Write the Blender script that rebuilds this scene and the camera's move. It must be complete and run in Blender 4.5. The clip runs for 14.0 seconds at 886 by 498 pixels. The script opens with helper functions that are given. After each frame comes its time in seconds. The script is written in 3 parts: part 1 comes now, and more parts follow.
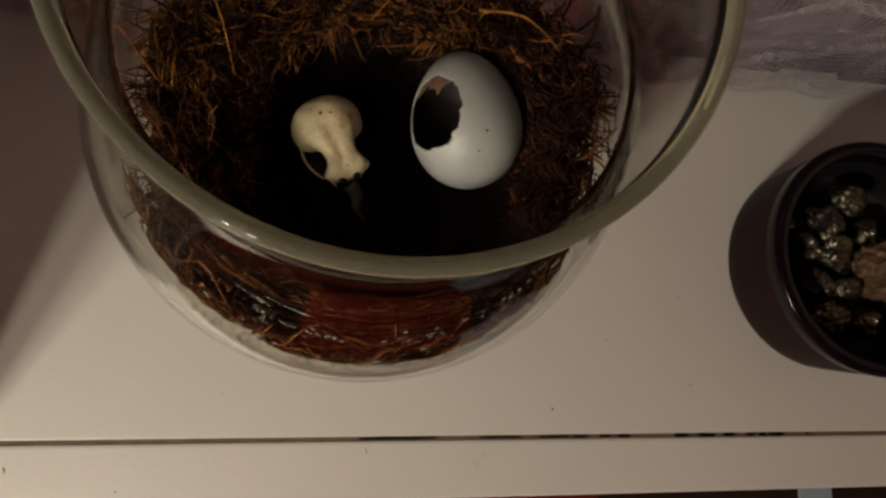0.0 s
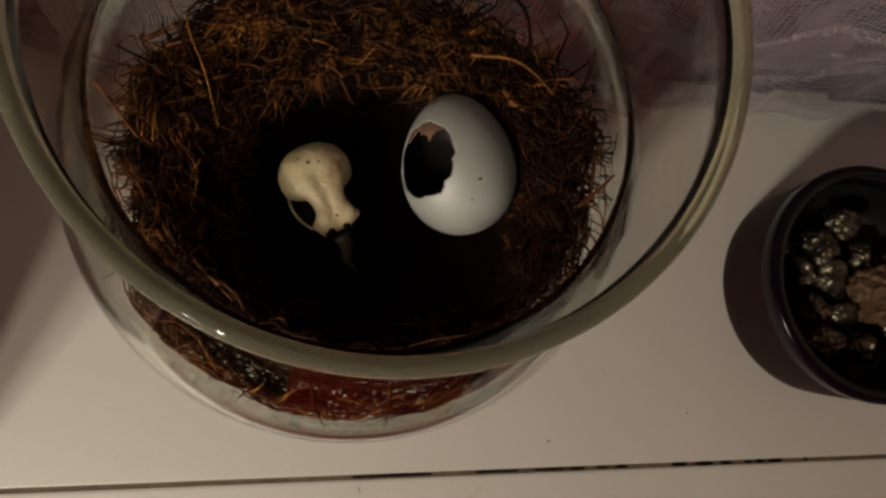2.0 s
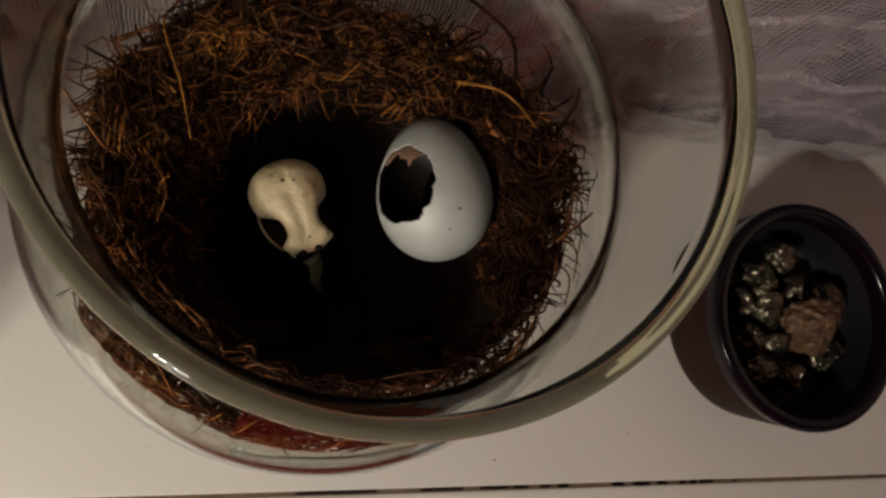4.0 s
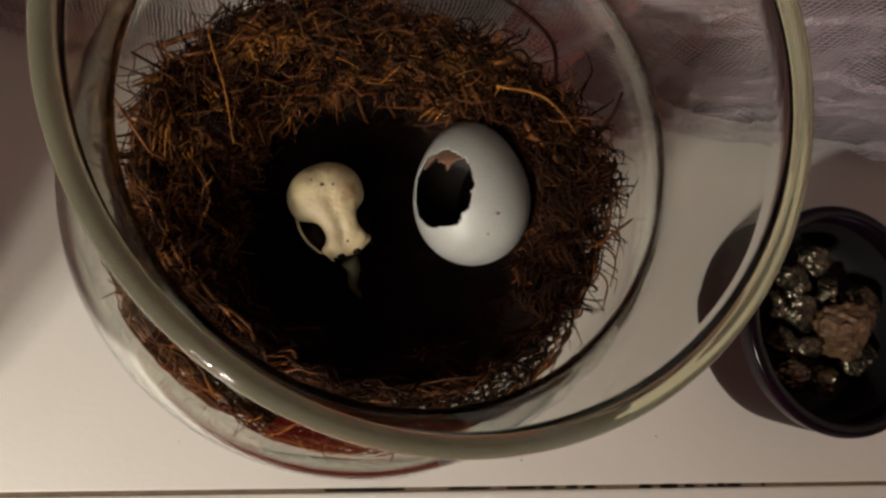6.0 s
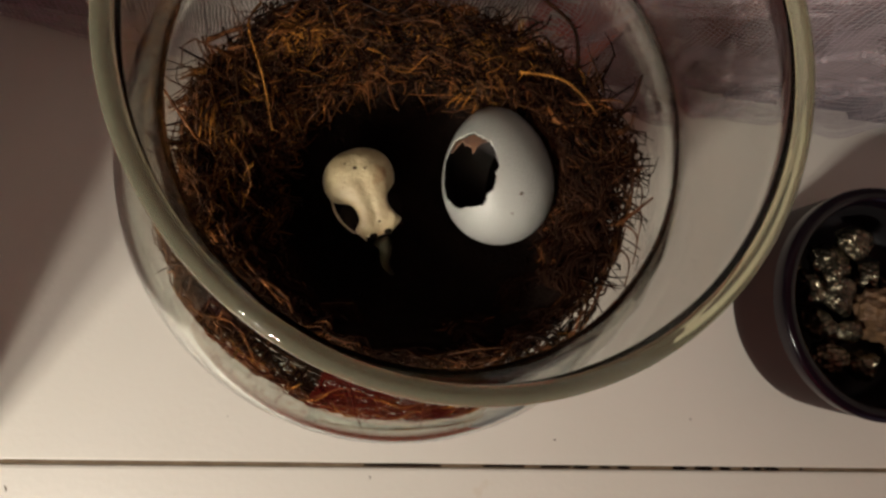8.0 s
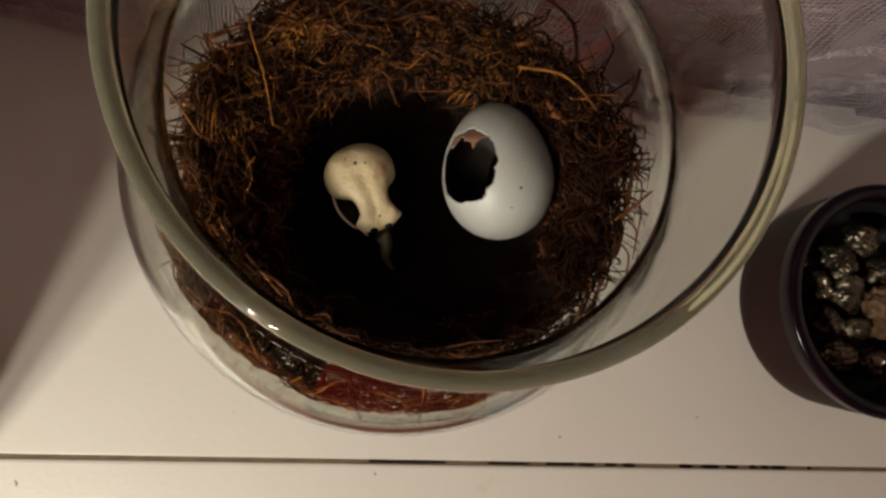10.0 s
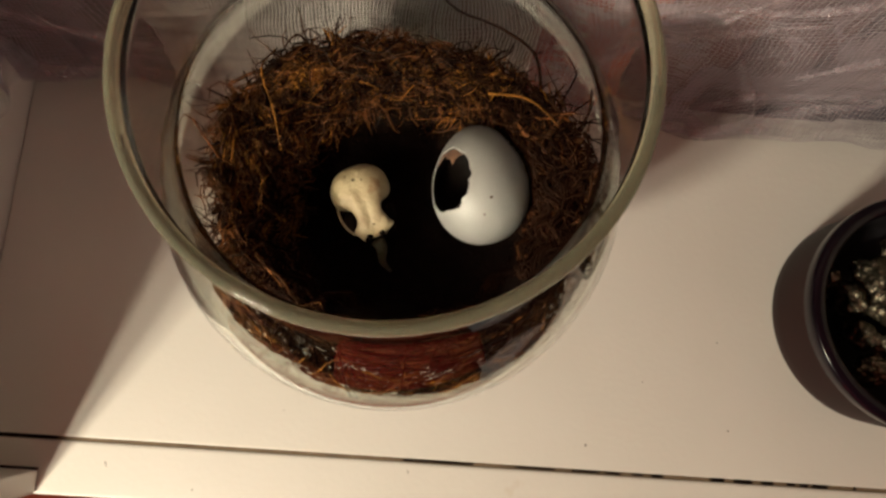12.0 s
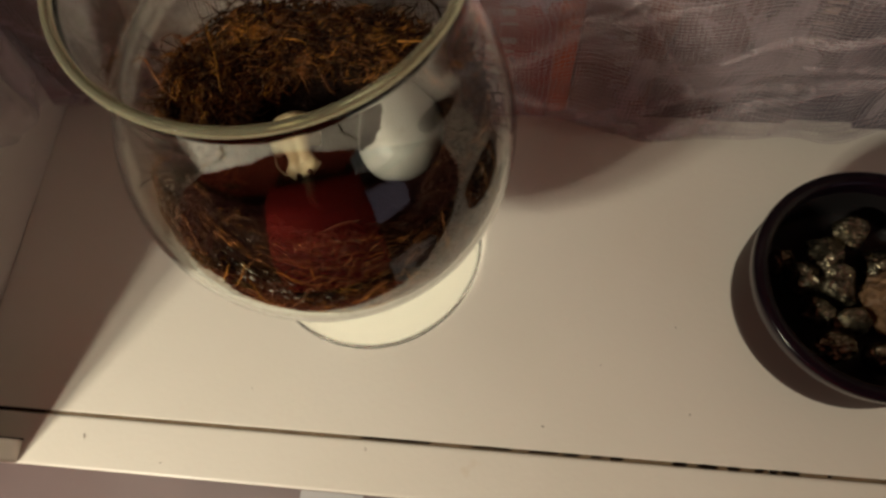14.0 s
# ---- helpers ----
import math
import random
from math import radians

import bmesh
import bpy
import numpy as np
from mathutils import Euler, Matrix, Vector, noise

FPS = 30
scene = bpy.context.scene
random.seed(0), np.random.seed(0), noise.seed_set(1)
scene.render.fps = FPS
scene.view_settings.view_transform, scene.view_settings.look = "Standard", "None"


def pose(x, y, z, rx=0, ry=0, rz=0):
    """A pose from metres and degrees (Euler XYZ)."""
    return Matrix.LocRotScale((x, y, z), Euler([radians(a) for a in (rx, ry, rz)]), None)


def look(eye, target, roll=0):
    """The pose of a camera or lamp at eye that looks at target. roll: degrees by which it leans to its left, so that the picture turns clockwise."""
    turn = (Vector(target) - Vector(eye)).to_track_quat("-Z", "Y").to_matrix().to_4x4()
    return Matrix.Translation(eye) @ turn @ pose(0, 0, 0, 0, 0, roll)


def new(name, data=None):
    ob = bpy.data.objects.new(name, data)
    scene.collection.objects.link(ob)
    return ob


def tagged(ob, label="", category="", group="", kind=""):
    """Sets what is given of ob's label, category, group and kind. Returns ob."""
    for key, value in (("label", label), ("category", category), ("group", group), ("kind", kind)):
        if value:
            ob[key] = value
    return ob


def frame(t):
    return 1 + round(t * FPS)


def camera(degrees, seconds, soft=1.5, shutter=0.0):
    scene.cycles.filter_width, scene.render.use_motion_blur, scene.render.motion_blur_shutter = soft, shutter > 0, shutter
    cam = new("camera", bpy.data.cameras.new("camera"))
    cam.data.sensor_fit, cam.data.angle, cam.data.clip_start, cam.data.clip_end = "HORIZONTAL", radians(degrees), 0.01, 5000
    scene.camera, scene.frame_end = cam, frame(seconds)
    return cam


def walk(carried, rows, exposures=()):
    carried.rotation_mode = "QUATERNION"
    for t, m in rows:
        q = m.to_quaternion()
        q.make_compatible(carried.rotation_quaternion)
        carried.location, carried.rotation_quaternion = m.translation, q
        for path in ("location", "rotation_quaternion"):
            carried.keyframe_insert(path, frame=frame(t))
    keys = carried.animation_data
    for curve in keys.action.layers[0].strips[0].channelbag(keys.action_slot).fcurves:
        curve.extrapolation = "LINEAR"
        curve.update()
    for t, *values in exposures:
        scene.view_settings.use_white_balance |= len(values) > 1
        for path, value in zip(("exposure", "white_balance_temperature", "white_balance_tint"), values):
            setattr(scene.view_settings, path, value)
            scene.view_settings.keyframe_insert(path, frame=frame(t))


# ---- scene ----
cam = camera(68.5, 14.0, soft=2.7, shutter=0.4)
PATH = [
    (0, (-0.0149, 0.0392, 0.3010), (0.0269, 0.0779, 0.0575), 48.58),
    (0.5, (-0.0157, 0.0381, 0.3025), (0.0283, 0.0799, 0.0599), 47.28),
    (1, (-0.0133, 0.0366, 0.3084), (0.0262, 0.0800, 0.0652), 42.45),
    (1.5, (-0.0113, 0.0453, 0.3015), (0.0264, 0.0861, 0.0577), 42.38),
    (2, (-0.0154, 0.0531, 0.2975), (0.0303, 0.0927, 0.0549), 49.65),
    (4.5, (-0.0280, 0.0627, 0.2915), (0.0437, 0.0998, 0.0549), 66.17),
    (5, (-0.0300, 0.0645, 0.2902), (0.0356, 0.0991, 0.0515), 66.02),
    (5.5, (-0.0302, 0.0660, 0.2913), (0.0345, 0.1017, 0.0524), 64.57),
    (6, (-0.0311, 0.0647, 0.2917), (0.0332, 0.1004, 0.0528), 64.70),
    (6.5, (-0.0288, 0.0616, 0.2919), (0.0318, 0.0964, 0.0519), 64.20),
    (7, (-0.0295, 0.0636, 0.2982), (0.0249, 0.0978, 0.0566), 61.58),
    (7.5, (-0.0290, 0.0601, 0.3027), (0.0234, 0.0934, 0.0605), 61.33),
    (8, (-0.0284, 0.0600, 0.3009), (0.0197, 0.0922, 0.0577), 59.78),
    (10.5, (-0.0228, 0.0564, 0.3041), (0.0183, 0.0893, 0.0597), 54.83),
    (11, (-0.0121, 0.0547, 0.3254), (0.0098, 0.0852, 0.0783), 38.73),
    (11.5, (0.0053, 0.0518, 0.3360), (0.0159, 0.0944, 0.0899), 16.83),
    (12, (0.0085, 0.0442, 0.3325), (0.0118, 0.0901, 0.0868), 7.99),
    (12.5, (0.0164, 0.0349, 0.3425), (0.0102, 0.0838, 0.0975), -2.36),
    (13, (0.0230, 0.0247, 0.3375), (0.0097, 0.0769, 0.0933), -7.86),
    (13.5, (0.0347, 0.0078, 0.3312), (0.0178, 0.0710, 0.0899), -8.59),
    (14, (0.0636, -0.0216, 0.3345), (0.0419, 0.0654, 0.1012), -9.80),
]
EXPOSURES = [(0.0, -1.15, 6000, 10), (0.5, -0.95, 6000, 10), (1.0, -0.90, 6000, 10), (1.5, -1.13, 6000, 10), (2.0, -1.17, 6000, 10), (4.5, -0.8, 5700, 10), (6.0, -0.58, 5700, 10), (8.0, -0.55, 5800, 10), (10.5, -0.55, 5900, 8), (11.5, -0.20, 6300, 8), (13.0, -0.22, 6300, 8), (13.5, -0.38, 6300, 6), (14.0, -0.58, 6300, 5)]
walk(cam, [(t, look(eye, target, roll)) for t, eye, target, roll in PATH], EXPOSURES)

# ---- light ----
world = bpy.data.worlds.new("room_air")
scene.world = world
world.use_nodes = True
world.node_tree.nodes["Background"].inputs[0].default_value = (0.6, 0.7, 1.0, 1)
world.node_tree.nodes["Background"].inputs[1].default_value = 0.02

LAMP = Vector((-0.309, -0.298, 0.410))     # the lamp that stands in front of the bookcase
BULB_WATTS = 6.5
WINDOW_WATTS = 3.9


def bulb_light(at, watts):
    data = bpy.data.lights.new("bulb_light", "POINT")
    data.energy, data.color, data.shadow_soft_size = watts, (1.0, 0.86, 0.66), 0.013
    ob = new("bulb_light", data)
    ob.location = at
    return ob


BULBS = [LAMP + Vector((dx, dy, dz)) for dx, dy, dz in ((-0.030, 0.017, 0), (-0.007, 0.004, 0.0), (0.030, -0.017, 0.0))]
for b in BULBS:
    bulb_light(b, BULB_WATTS)
sky = bpy.data.lights.new("window_light", "AREA")
sky.shape, sky.size, sky.size_y, sky.energy, sky.color = "RECTANGLE", 2.3, 1.7, WINDOW_WATTS, (0.95, 0.80, 1.0)
new("window_light", sky).matrix_world = look((2.1, -1.5, 0.72), (0, 0, 0.0))


# ---- materials ----
def material(name, colour, rough=0.6, metal=0.0, second=None, scale=40.0, amount=0.5, bump=0.0, bump_scale=200.0,
             spec=0.5, island=0.0, coat=0.0, stain=None, stain_scale=9.0, stain_at=0.62):
    """A surface with two colours mixed by noise, fine bump, an optional stain and a variation from piece to piece."""
    m = bpy.data.materials.new(name)
    m.use_nodes = True
    nt = m.node_tree
    n, l = nt.nodes, nt.links
    bsdf = n["Principled BSDF"]
    bsdf.inputs["Roughness"].default_value = rough
    bsdf.inputs["Metallic"].default_value = metal
    bsdf.inputs["Specular IOR Level"].default_value = spec
    bsdf.inputs["Coat Weight"].default_value = coat
    coord = n.new("ShaderNodeTexCoord")
    second = second or tuple(c * 0.8 for c in colour)
    tex = n.new("ShaderNodeTexNoise")
    tex.inputs["Scale"].default_value, tex.inputs["Detail"].default_value = scale, 5
    l.new(coord.outputs["Object"], tex.inputs["Vector"])
    ramp = n.new("ShaderNodeMapRange")
    ramp.inputs["From Min"].default_value, ramp.inputs["From Max"].default_value = 0.5 - amount * 0.5, 0.5 + amount * 0.5
    l.new(tex.outputs["Fac"], ramp.inputs["Value"])
    mix = n.new("ShaderNodeMix")
    mix.data_type = "RGBA"
    mix.inputs["A"].default_value, mix.inputs["B"].default_value = (*colour, 1), (*second, 1)
    l.new(ramp.outputs["Result"], mix.inputs["Factor"])
    out = mix.outputs["Result"]
    if stain:
        t2 = n.new("ShaderNodeTexNoise")
        t2.inputs["Scale"].default_value, t2.inputs["Detail"].default_value = stain_scale, 6
        l.new(coord.outputs["Object"], t2.inputs["Vector"])
        r2 = n.new("ShaderNodeMapRange")
        r2.inputs["From Min"].default_value, r2.inputs["From Max"].default_value = stain_at, stain_at + 0.08
        l.new(t2.outputs["Fac"], r2.inputs["Value"])
        m2 = n.new("ShaderNodeMix")
        m2.data_type = "RGBA"
        m2.inputs["B"].default_value = (*stain, 1)
        l.new(r2.outputs["Result"], m2.inputs["Factor"])
        l.new(out, m2.inputs["A"])
        out = m2.outputs["Result"]
    if island:
        geo = n.new("ShaderNodeNewGeometry")
        hsv = n.new("ShaderNodeHueSaturation")
        r3 = n.new("ShaderNodeMapRange")
        r3.inputs["To Min"].default_value, r3.inputs["To Max"].default_value = 1 - island, 1 + island
        l.new(geo.outputs["Random Per Island"], r3.inputs["Value"])
        l.new(r3.outputs["Result"], hsv.inputs["Value"])
        l.new(out, hsv.inputs["Color"])
        out = hsv.outputs["Color"]
    l.new(out, bsdf.inputs["Base Color"])
    if bump:
        t4 = n.new("ShaderNodeTexNoise")
        t4.inputs["Scale"].default_value, t4.inputs["Detail"].default_value = bump_scale, 4
        l.new(coord.outputs["Object"], t4.inputs["Vector"])
        b = n.new("ShaderNodeBump")
        b.inputs["Strength"].default_value, b.inputs["Distance"].default_value = bump, 0.001
        l.new(t4.outputs["Fac"], b.inputs["Height"])
        l.new(b.outputs["Normal"], bsdf.inputs["Normal"])
    return m


def glass(name, colour, rough=0.0, ior=1.5):
    m = bpy.data.materials.new(name)
    m.use_nodes = True
    bsdf = m.node_tree.nodes["Principled BSDF"]
    bsdf.inputs["Base Color"].default_value = (*colour, 1)
    bsdf.inputs["Roughness"].default_value = rough
    bsdf.inputs["IOR"].default_value = ior
    bsdf.inputs["Transmission Weight"].default_value = 1.0
    return m


PAINT = material("cream_gloss_paint", (0.77, 0.74, 0.675), 0.42, second=(0.72, 0.685, 0.61), scale=14, amount=0.8, bump=0.12,
                 bump_scale=320, stain=(0.64, 0.57, 0.46), stain_scale=26, stain_at=0.70)
FILLER = material("soiled_paint_filler", (0.20, 0.145, 0.085), 0.8, second=(0.09, 0.060, 0.034), scale=70)
CHIP = material("bare_dark_gap", (0.012, 0.008, 0.006), 0.95, spec=0.03)
GLASS = glass("greenish_glass", (0.96, 0.975, 0.93))
# Matted lining, coloured almost black for the shade down in the cup.
SOIL = material("shaded_nest_lining", (0.006, 0.003, 0.002), 0.98, second=(0.0025, 0.0015, 0.0012), spec=0.04, scale=260, bump=0.6, bump_scale=700)
FIBRE = material("brown_root_fibre", (0.092, 0.031, 0.0058), 0.6, spec=0.12, second=(0.006, 0.0021, 0.0008), scale=110, amount=0.4, island=0.8)
MOSS = material("golden_moss_fibre", (0.25, 0.104, 0.0135), 0.7, spec=0.10, second=(0.022, 0.0075, 0.0015), scale=130, amount=0.3, island=0.6)
# For dark twigs, and for roots whose shade is put into the colour.
DARKROOT_SHADE = material("dark_and_shaded_root", (0.005, 0.0022, 0.0014), 0.9, spec=0.03, second=(0.016, 0.0055, 0.0022), scale=150, island=0.5)
SHELL = material("white_eggshell", (0.215, 0.213, 0.198), 0.48, second=(0.165, 0.162, 0.150), scale=60, amount=0.7, bump=0.10, bump_scale=900,
                 spec=0.4, stain=(0.165, 0.16, 0.148), stain_scale=60, stain_at=0.60)
MEMBRANE = material("dried_egg_membrane", (0.10, 0.045, 0.019), 0.7, second=(0.04, 0.016, 0.008), scale=200, bump=0.3)
SPOT = material("brown_fleck", (0.05, 0.028, 0.015), 0.9)
BONE = material("aged_bone", (0.37, 0.31, 0.185), 0.5, second=(0.235, 0.175, 0.092), scale=130, amount=0.45, bump=0.6, bump_scale=420,
                stain=(0.19, 0.105, 0.045), stain_scale=150, stain_at=0.57)
BEAK = material("dark_beak_horn", (0.04, 0.020, 0.011), 0.7, spec=0.1, second=(0.02, 0.025, 0.015), scale=180)
# Near-black stand-in for shade in the skull's openings.
SOCKET = material("socket_shade", (0.005, 0.003, 0.002), 0.95, spec=0.03)
POTDARK = material("glossy_plum_glaze", (0.007, 0.0035, 0.007), 0.18, second=(0.004, 0.002, 0.004), spec=0.22, scale=60, coat=0.03, bump=0.05)
POTSIDE = material("satin_plum_brown_glaze", (0.026, 0.0105, 0.0085), 0.5, second=(0.015, 0.006, 0.006), scale=35, amount=0.7, spec=0.10)
POTIN = material("black_pot_inside", (0.006, 0.005, 0.006), 0.6)
PYRITE = material("brassy_pyrite", (0.26, 0.225, 0.155), 0.26, metal=0.9, second=(0.018, 0.016, 0.012), scale=160, amount=0.35, bump=0.9, bump_scale=420)
RUSTROCK = material("rusty_ore", (0.20, 0.115, 0.055), 0.6, metal=0.25, second=(0.07, 0.04, 0.022), scale=190, amount=0.4, bump=1.0, bump_scale=380)
GAUZE = material("white_gauze_thread", (0.42, 0.365, 0.385), 0.95, second=(0.33, 0.285, 0.305), scale=30, spec=0.1)
LINEN = material("white_linen_thread", (0.62, 0.57, 0.54), 0.95, second=(0.52, 0.47, 0.45), scale=30, spec=0.1)
CARD = material("pale_blue_card", (0.50, 0.66, 0.74), 0.6, second=(0.44, 0.60, 0.68), scale=40)
UPHOLSTERY = material("red_reflection_upholstery", (0.52, 0.026, 0.019), 0.85, second=(0.40, 0.020, 0.015), scale=60, bump=0.4, bump_scale=500)
WOOD = material("dark_chair_wood", (0.09, 0.045, 0.022), 0.4, second=(0.05, 0.025, 0.012), scale=30)
RUG = material("orange_red_carpet", (0.40, 0.085, 0.042), 0.95, second=(0.28, 0.055, 0.028), scale=60, bump=0.5, bump_scale=500)
WALL = material("rose_bounce_wall", (0.56, 0.28, 0.25), 0.9, second=(0.49, 0.24, 0.215), scale=5)
MAUVE = material("grey_mauve_cabinet", (0.27, 0.215, 0.22), 0.5, second=(0.22, 0.175, 0.18), scale=10)
BOARDS = material("dark_floor_boards", (0.10, 0.055, 0.03), 0.6, second=(0.06, 0.032, 0.018), scale=12)
# Near-black paints in the shade inside the hollow shell.
SHELLIN = material("shaded_shell_inside", (0.014, 0.008, 0.006), 0.8, second=(0.008, 0.005, 0.004), scale=150)
RIMGLASS = glass("thick_green_rim_glass", (0.90, 0.91, 0.64), 0.03)
RIMGLASS.node_tree.nodes["Principled BSDF"].inputs["Transmission Weight"].default_value = 0.90
LETTER = material("pale_foil_letter", (0.36, 0.30, 0.25), 0.5)
LINT = material("grey_lint", (0.20, 0.16, 0.12), 0.9)
BRASS = material("brass_lamp_arm", (0.5, 0.36, 0.14), 0.3, metal=1.0)
PAPER = material("white_paper", (0.75, 0.76, 0.78), 0.8)


# ---- builders ----
def part(name, bm, mat, parent=None, label="", smooth=False):
    me = bpy.data.meshes.new(name)
    bmesh.ops.recalc_face_normals(bm, faces=bm.faces)
    bm.to_mesh(me)
    bm.free()
    me.materials.append(mat)
    if smooth:
        me.polygons.foreach_set("use_smooth", [True] * len(me.polygons))
    ob = new(name, me)
    if parent is not None:
        ob.parent = parent
    if label:
        ob["label"] = label
    return ob


def raw(name, verts, faces, mat, parent=None, label="", smooth=True):
    me = bpy.data.meshes.new(name)
    me.from_pydata(verts, [], faces)
    me.materials.append(mat)
    if smooth:
        me.polygons.foreach_set("use_smooth", [True] * len(me.polygons))
    ob = new(name, me)
    if parent is not None:
        ob.parent = parent
    if label:
        ob["label"] = label
    return ob


def box(x0, y0, z0, x1, y1, z1, bevel=0.0, segments=2):
    bm = bmesh.new()
    bmesh.ops.create_cube(bm, size=1, matrix=Matrix.LocRotScale(((x0 + x1) / 2, (y0 + y1) / 2, (z0 + z1) / 2), None, (x1 - x0, y1 - y0, z1 - z0)))
    if bevel:
        bmesh.ops.bevel(bm, geom=bm.edges[:], offset=bevel, segments=segments, affect="EDGES", profile=0.6)
    return bm


def lathe(profile, steps=96, closed=False):
    """Turn (radius, height) pairs round the z axis."""
    bm = bmesh.new()
    rings = []
    for r, z in profile:
        if r < 1e-6:
            rings.append([bm.verts.new((0, 0, z))])
        else:
            rings.append([bm.verts.new((r * math.cos(2 * math.pi * i / steps), r * math.sin(2 * math.pi * i / steps), z)) for i in range(steps)])
    pairs = list(zip(rings, rings[1:]))
    if closed:
        pairs.append((rings[-1], rings[0]))
    for a, b in pairs:
        for i in range(steps):
            j = (i + 1) % steps
            if len(a) == 1 and len(b) > 1:
                bm.faces.new((a[0], b[i], b[j]))
            elif len(b) == 1 and len(a) > 1:
                bm.faces.new((a[i], a[j], b[0]))
            elif len(a) > 1:
                bm.faces.new((a[i], a[j], b[j], b[i]))
    return bm


class Strands:
    """Thin three-sided threads, gathered into one mesh."""

    def __init__(self):
        self.v, self.f = [], []

    def add(self, points, radius, tip=0.4):
        n, base = len(points), len(self.v)
        for i, p in enumerate(points):
            d = (points[min(i + 1, n - 1)] - points[max(i - 1, 0)]).normalized()
            a = d.cross(Vector((0.31, 0.52, 0.79))).normalized()
            b = d.cross(a)
            r = radius * (1 - (1 - tip) * abs(2 * i / (n - 1) - 1) ** 2)
            for k in range(3):
                t = 2.0944 * k
                self.v.append(p + a * (r * math.cos(t)) + b * (r * math.sin(t)))
        for i in range(n - 1):
            for k in range(3):
                q = base + 3 * i
                self.f.append((q + k, q + (k + 1) % 3, q + 3 + (k + 1) % 3, q + 3 + k))


def thing(name, at, label, category, group="", kind=""):
    ob = new(name)
    ob.location = at
    ob.empty_display_size = 0.02
    return tagged(ob, label, category, group, kind)


# ---- bookcase and room ----
LEFT, RIGHT, FRONT, BACK, TOP = -0.212, 0.62, -0.0265, 0.33, 0.62
RAIL = -0.0009
shelf = part("shelf_board", box(LEFT + 0.0005, 0.0010, -0.020, RIGHT - 0.0005, BACK - 0.0005, 0.0, 0.0006), PAINT)
tagged(shelf, "cream gloss painted wooden bookcase shelf board", "shelf", kind="structure")
rail = part("shelf_lipping", box(LEFT - 0.045, FRONT, -0.032, RIGHT, RAIL, 0.0, 0.0014), PAINT)
tagged(rail, "cream painted front lipping along the shelf", "shelf edge", kind="structure")
joint = part("joint_filler", box(LEFT + 0.001, RAIL - 0.0004, -0.012, RIGHT - 0.001, 0.0014, -0.0008), FILLER)
tagged(joint, "grimy cracked paint line between shelf and lipping", "joint", kind="structure")
side = part("wall_west", box(LEFT - 0.02, -0.0145, -0.6, LEFT, BACK, TOP), PAINT)
tagged(side, "cream painted side panel of the bookcase", "panel", kind="structure")
stile = part("stile", box(LEFT - 0.045, FRONT, 0.0005, -0.174, -0.0150, TOP, 0.0015), PAINT)
tagged(stile, "cream painted upright front stile of the bookcase", "stile", kind="structure")
stile_low = part("stile_lower", box(LEFT - 0.045, FRONT + 0.001, -0.85, -0.177, -0.0150, -0.0325, 0.0015), PAINT)
tagged(stile_low, "cream painted lower stile of the bookcase", "stile", kind="structure")
sidej = part("stile_joint", box(LEFT + 0.0002, -0.0152, 0.0002, -0.1745, -0.0142, 0.0012), CHIP)
tagged(sidej, "dark open joint at the foot of the stile", "joint", kind="structure")
side2 = part("wall_east", box(RIGHT, FRONT, -0.85, RIGHT + 0.02, BACK, TOP), PAINT)
tagged(side2, "cream painted far side panel of the bookcase", "panel", kind="structure")
back = part("wall_back", box(LEFT - 0.05, BACK, -0.85, RIGHT + 0.05, BACK + 0.012, TOP), PAINT)
tagged(back, "cream painted back panel of the bookcase", "panel", kind="structure")
X0, X1, Y0, Y1, Z0, Z1 = -1.6, 2.2, -2.8, 0.36, -0.86, 1.7
floor = part("floor", box(X0, Y0, Z0 - 0.05, X1, Y1, Z0), BOARDS)
tagged(floor, "dark wooden floor of the room", "floor", kind="structure")
rug = part("rug", box(-1.15, -1.5, Z0, 0.47, -0.072, Z0 + 0.012, 0.004), RUG)
tagged(rug, "orange-red woven rug on the floor before the bookcase", "rug")
plinth = part("lower_cabinet", box(LEFT - 0.30, -0.066, Z0, RIGHT, -0.0275, -0.22, 0.003), MAUVE)
tagged(plinth, "grey-mauve lower cabinet jutting out under the shelf", "cabinet", kind="structure")
sheet = part("paper_sheet", box(-0.085, -0.064, -0.2198, -0.034, -0.030, -0.2185), PAPER)
tagged(sheet, "white folded paper lying on the lower cabinet", "paper")
# Unseen ceiling and walls, coloured rose to warm the light they bounce back.
ceiling = part("ceiling", box(X0, Y0, Z1, X1, Y1, Z1 + 0.05), WALL)
tagged(ceiling, "unseen rose ceiling that tints the bounced light", "ceiling", kind="structure")
for nm, b in (("wall_1", (X0 - 0.05, Y0, Z0, X0, Y1, Z1)), ("wall_2", (X1, Y0, Z0, X1 + 0.05, Y1, Z1)),
              ("wall_3", (X0, Y0 - 0.05, Z0, X1, Y0, Z1)), ("wall_4", (X0, Y1, Z0, X1, Y1 + 0.05, Z1))):
    tagged(part(nm, box(*b), WALL), "unseen rose wall closing the room, tints the bounced light", "wall", kind="structure")

# Unseen chair, added as a stand-in for the red mirrored in the bowl.
chair = thing("reflected_red_chair", (0.035, -0.72, Z0), "added dark red chair, out of view, mirrored as red in the bowl", "chair")
part("backrest", box(-0.28, 0.0, 0.42, 0.44, 0.09, 1.18, 0.03, 4), UPHOLSTERY, chair, smooth=True)
part("seat", box(-0.27, -0.50, 0.34, 0.43, -0.002, 0.46, 0.035, 4), UPHOLSTERY, chair, smooth=True)
part("seat_frame", box(-0.26, -0.49, 0.28, 0.42, 0.06, 0.338, 0.006), WOOD, chair, "dark wooden frame")
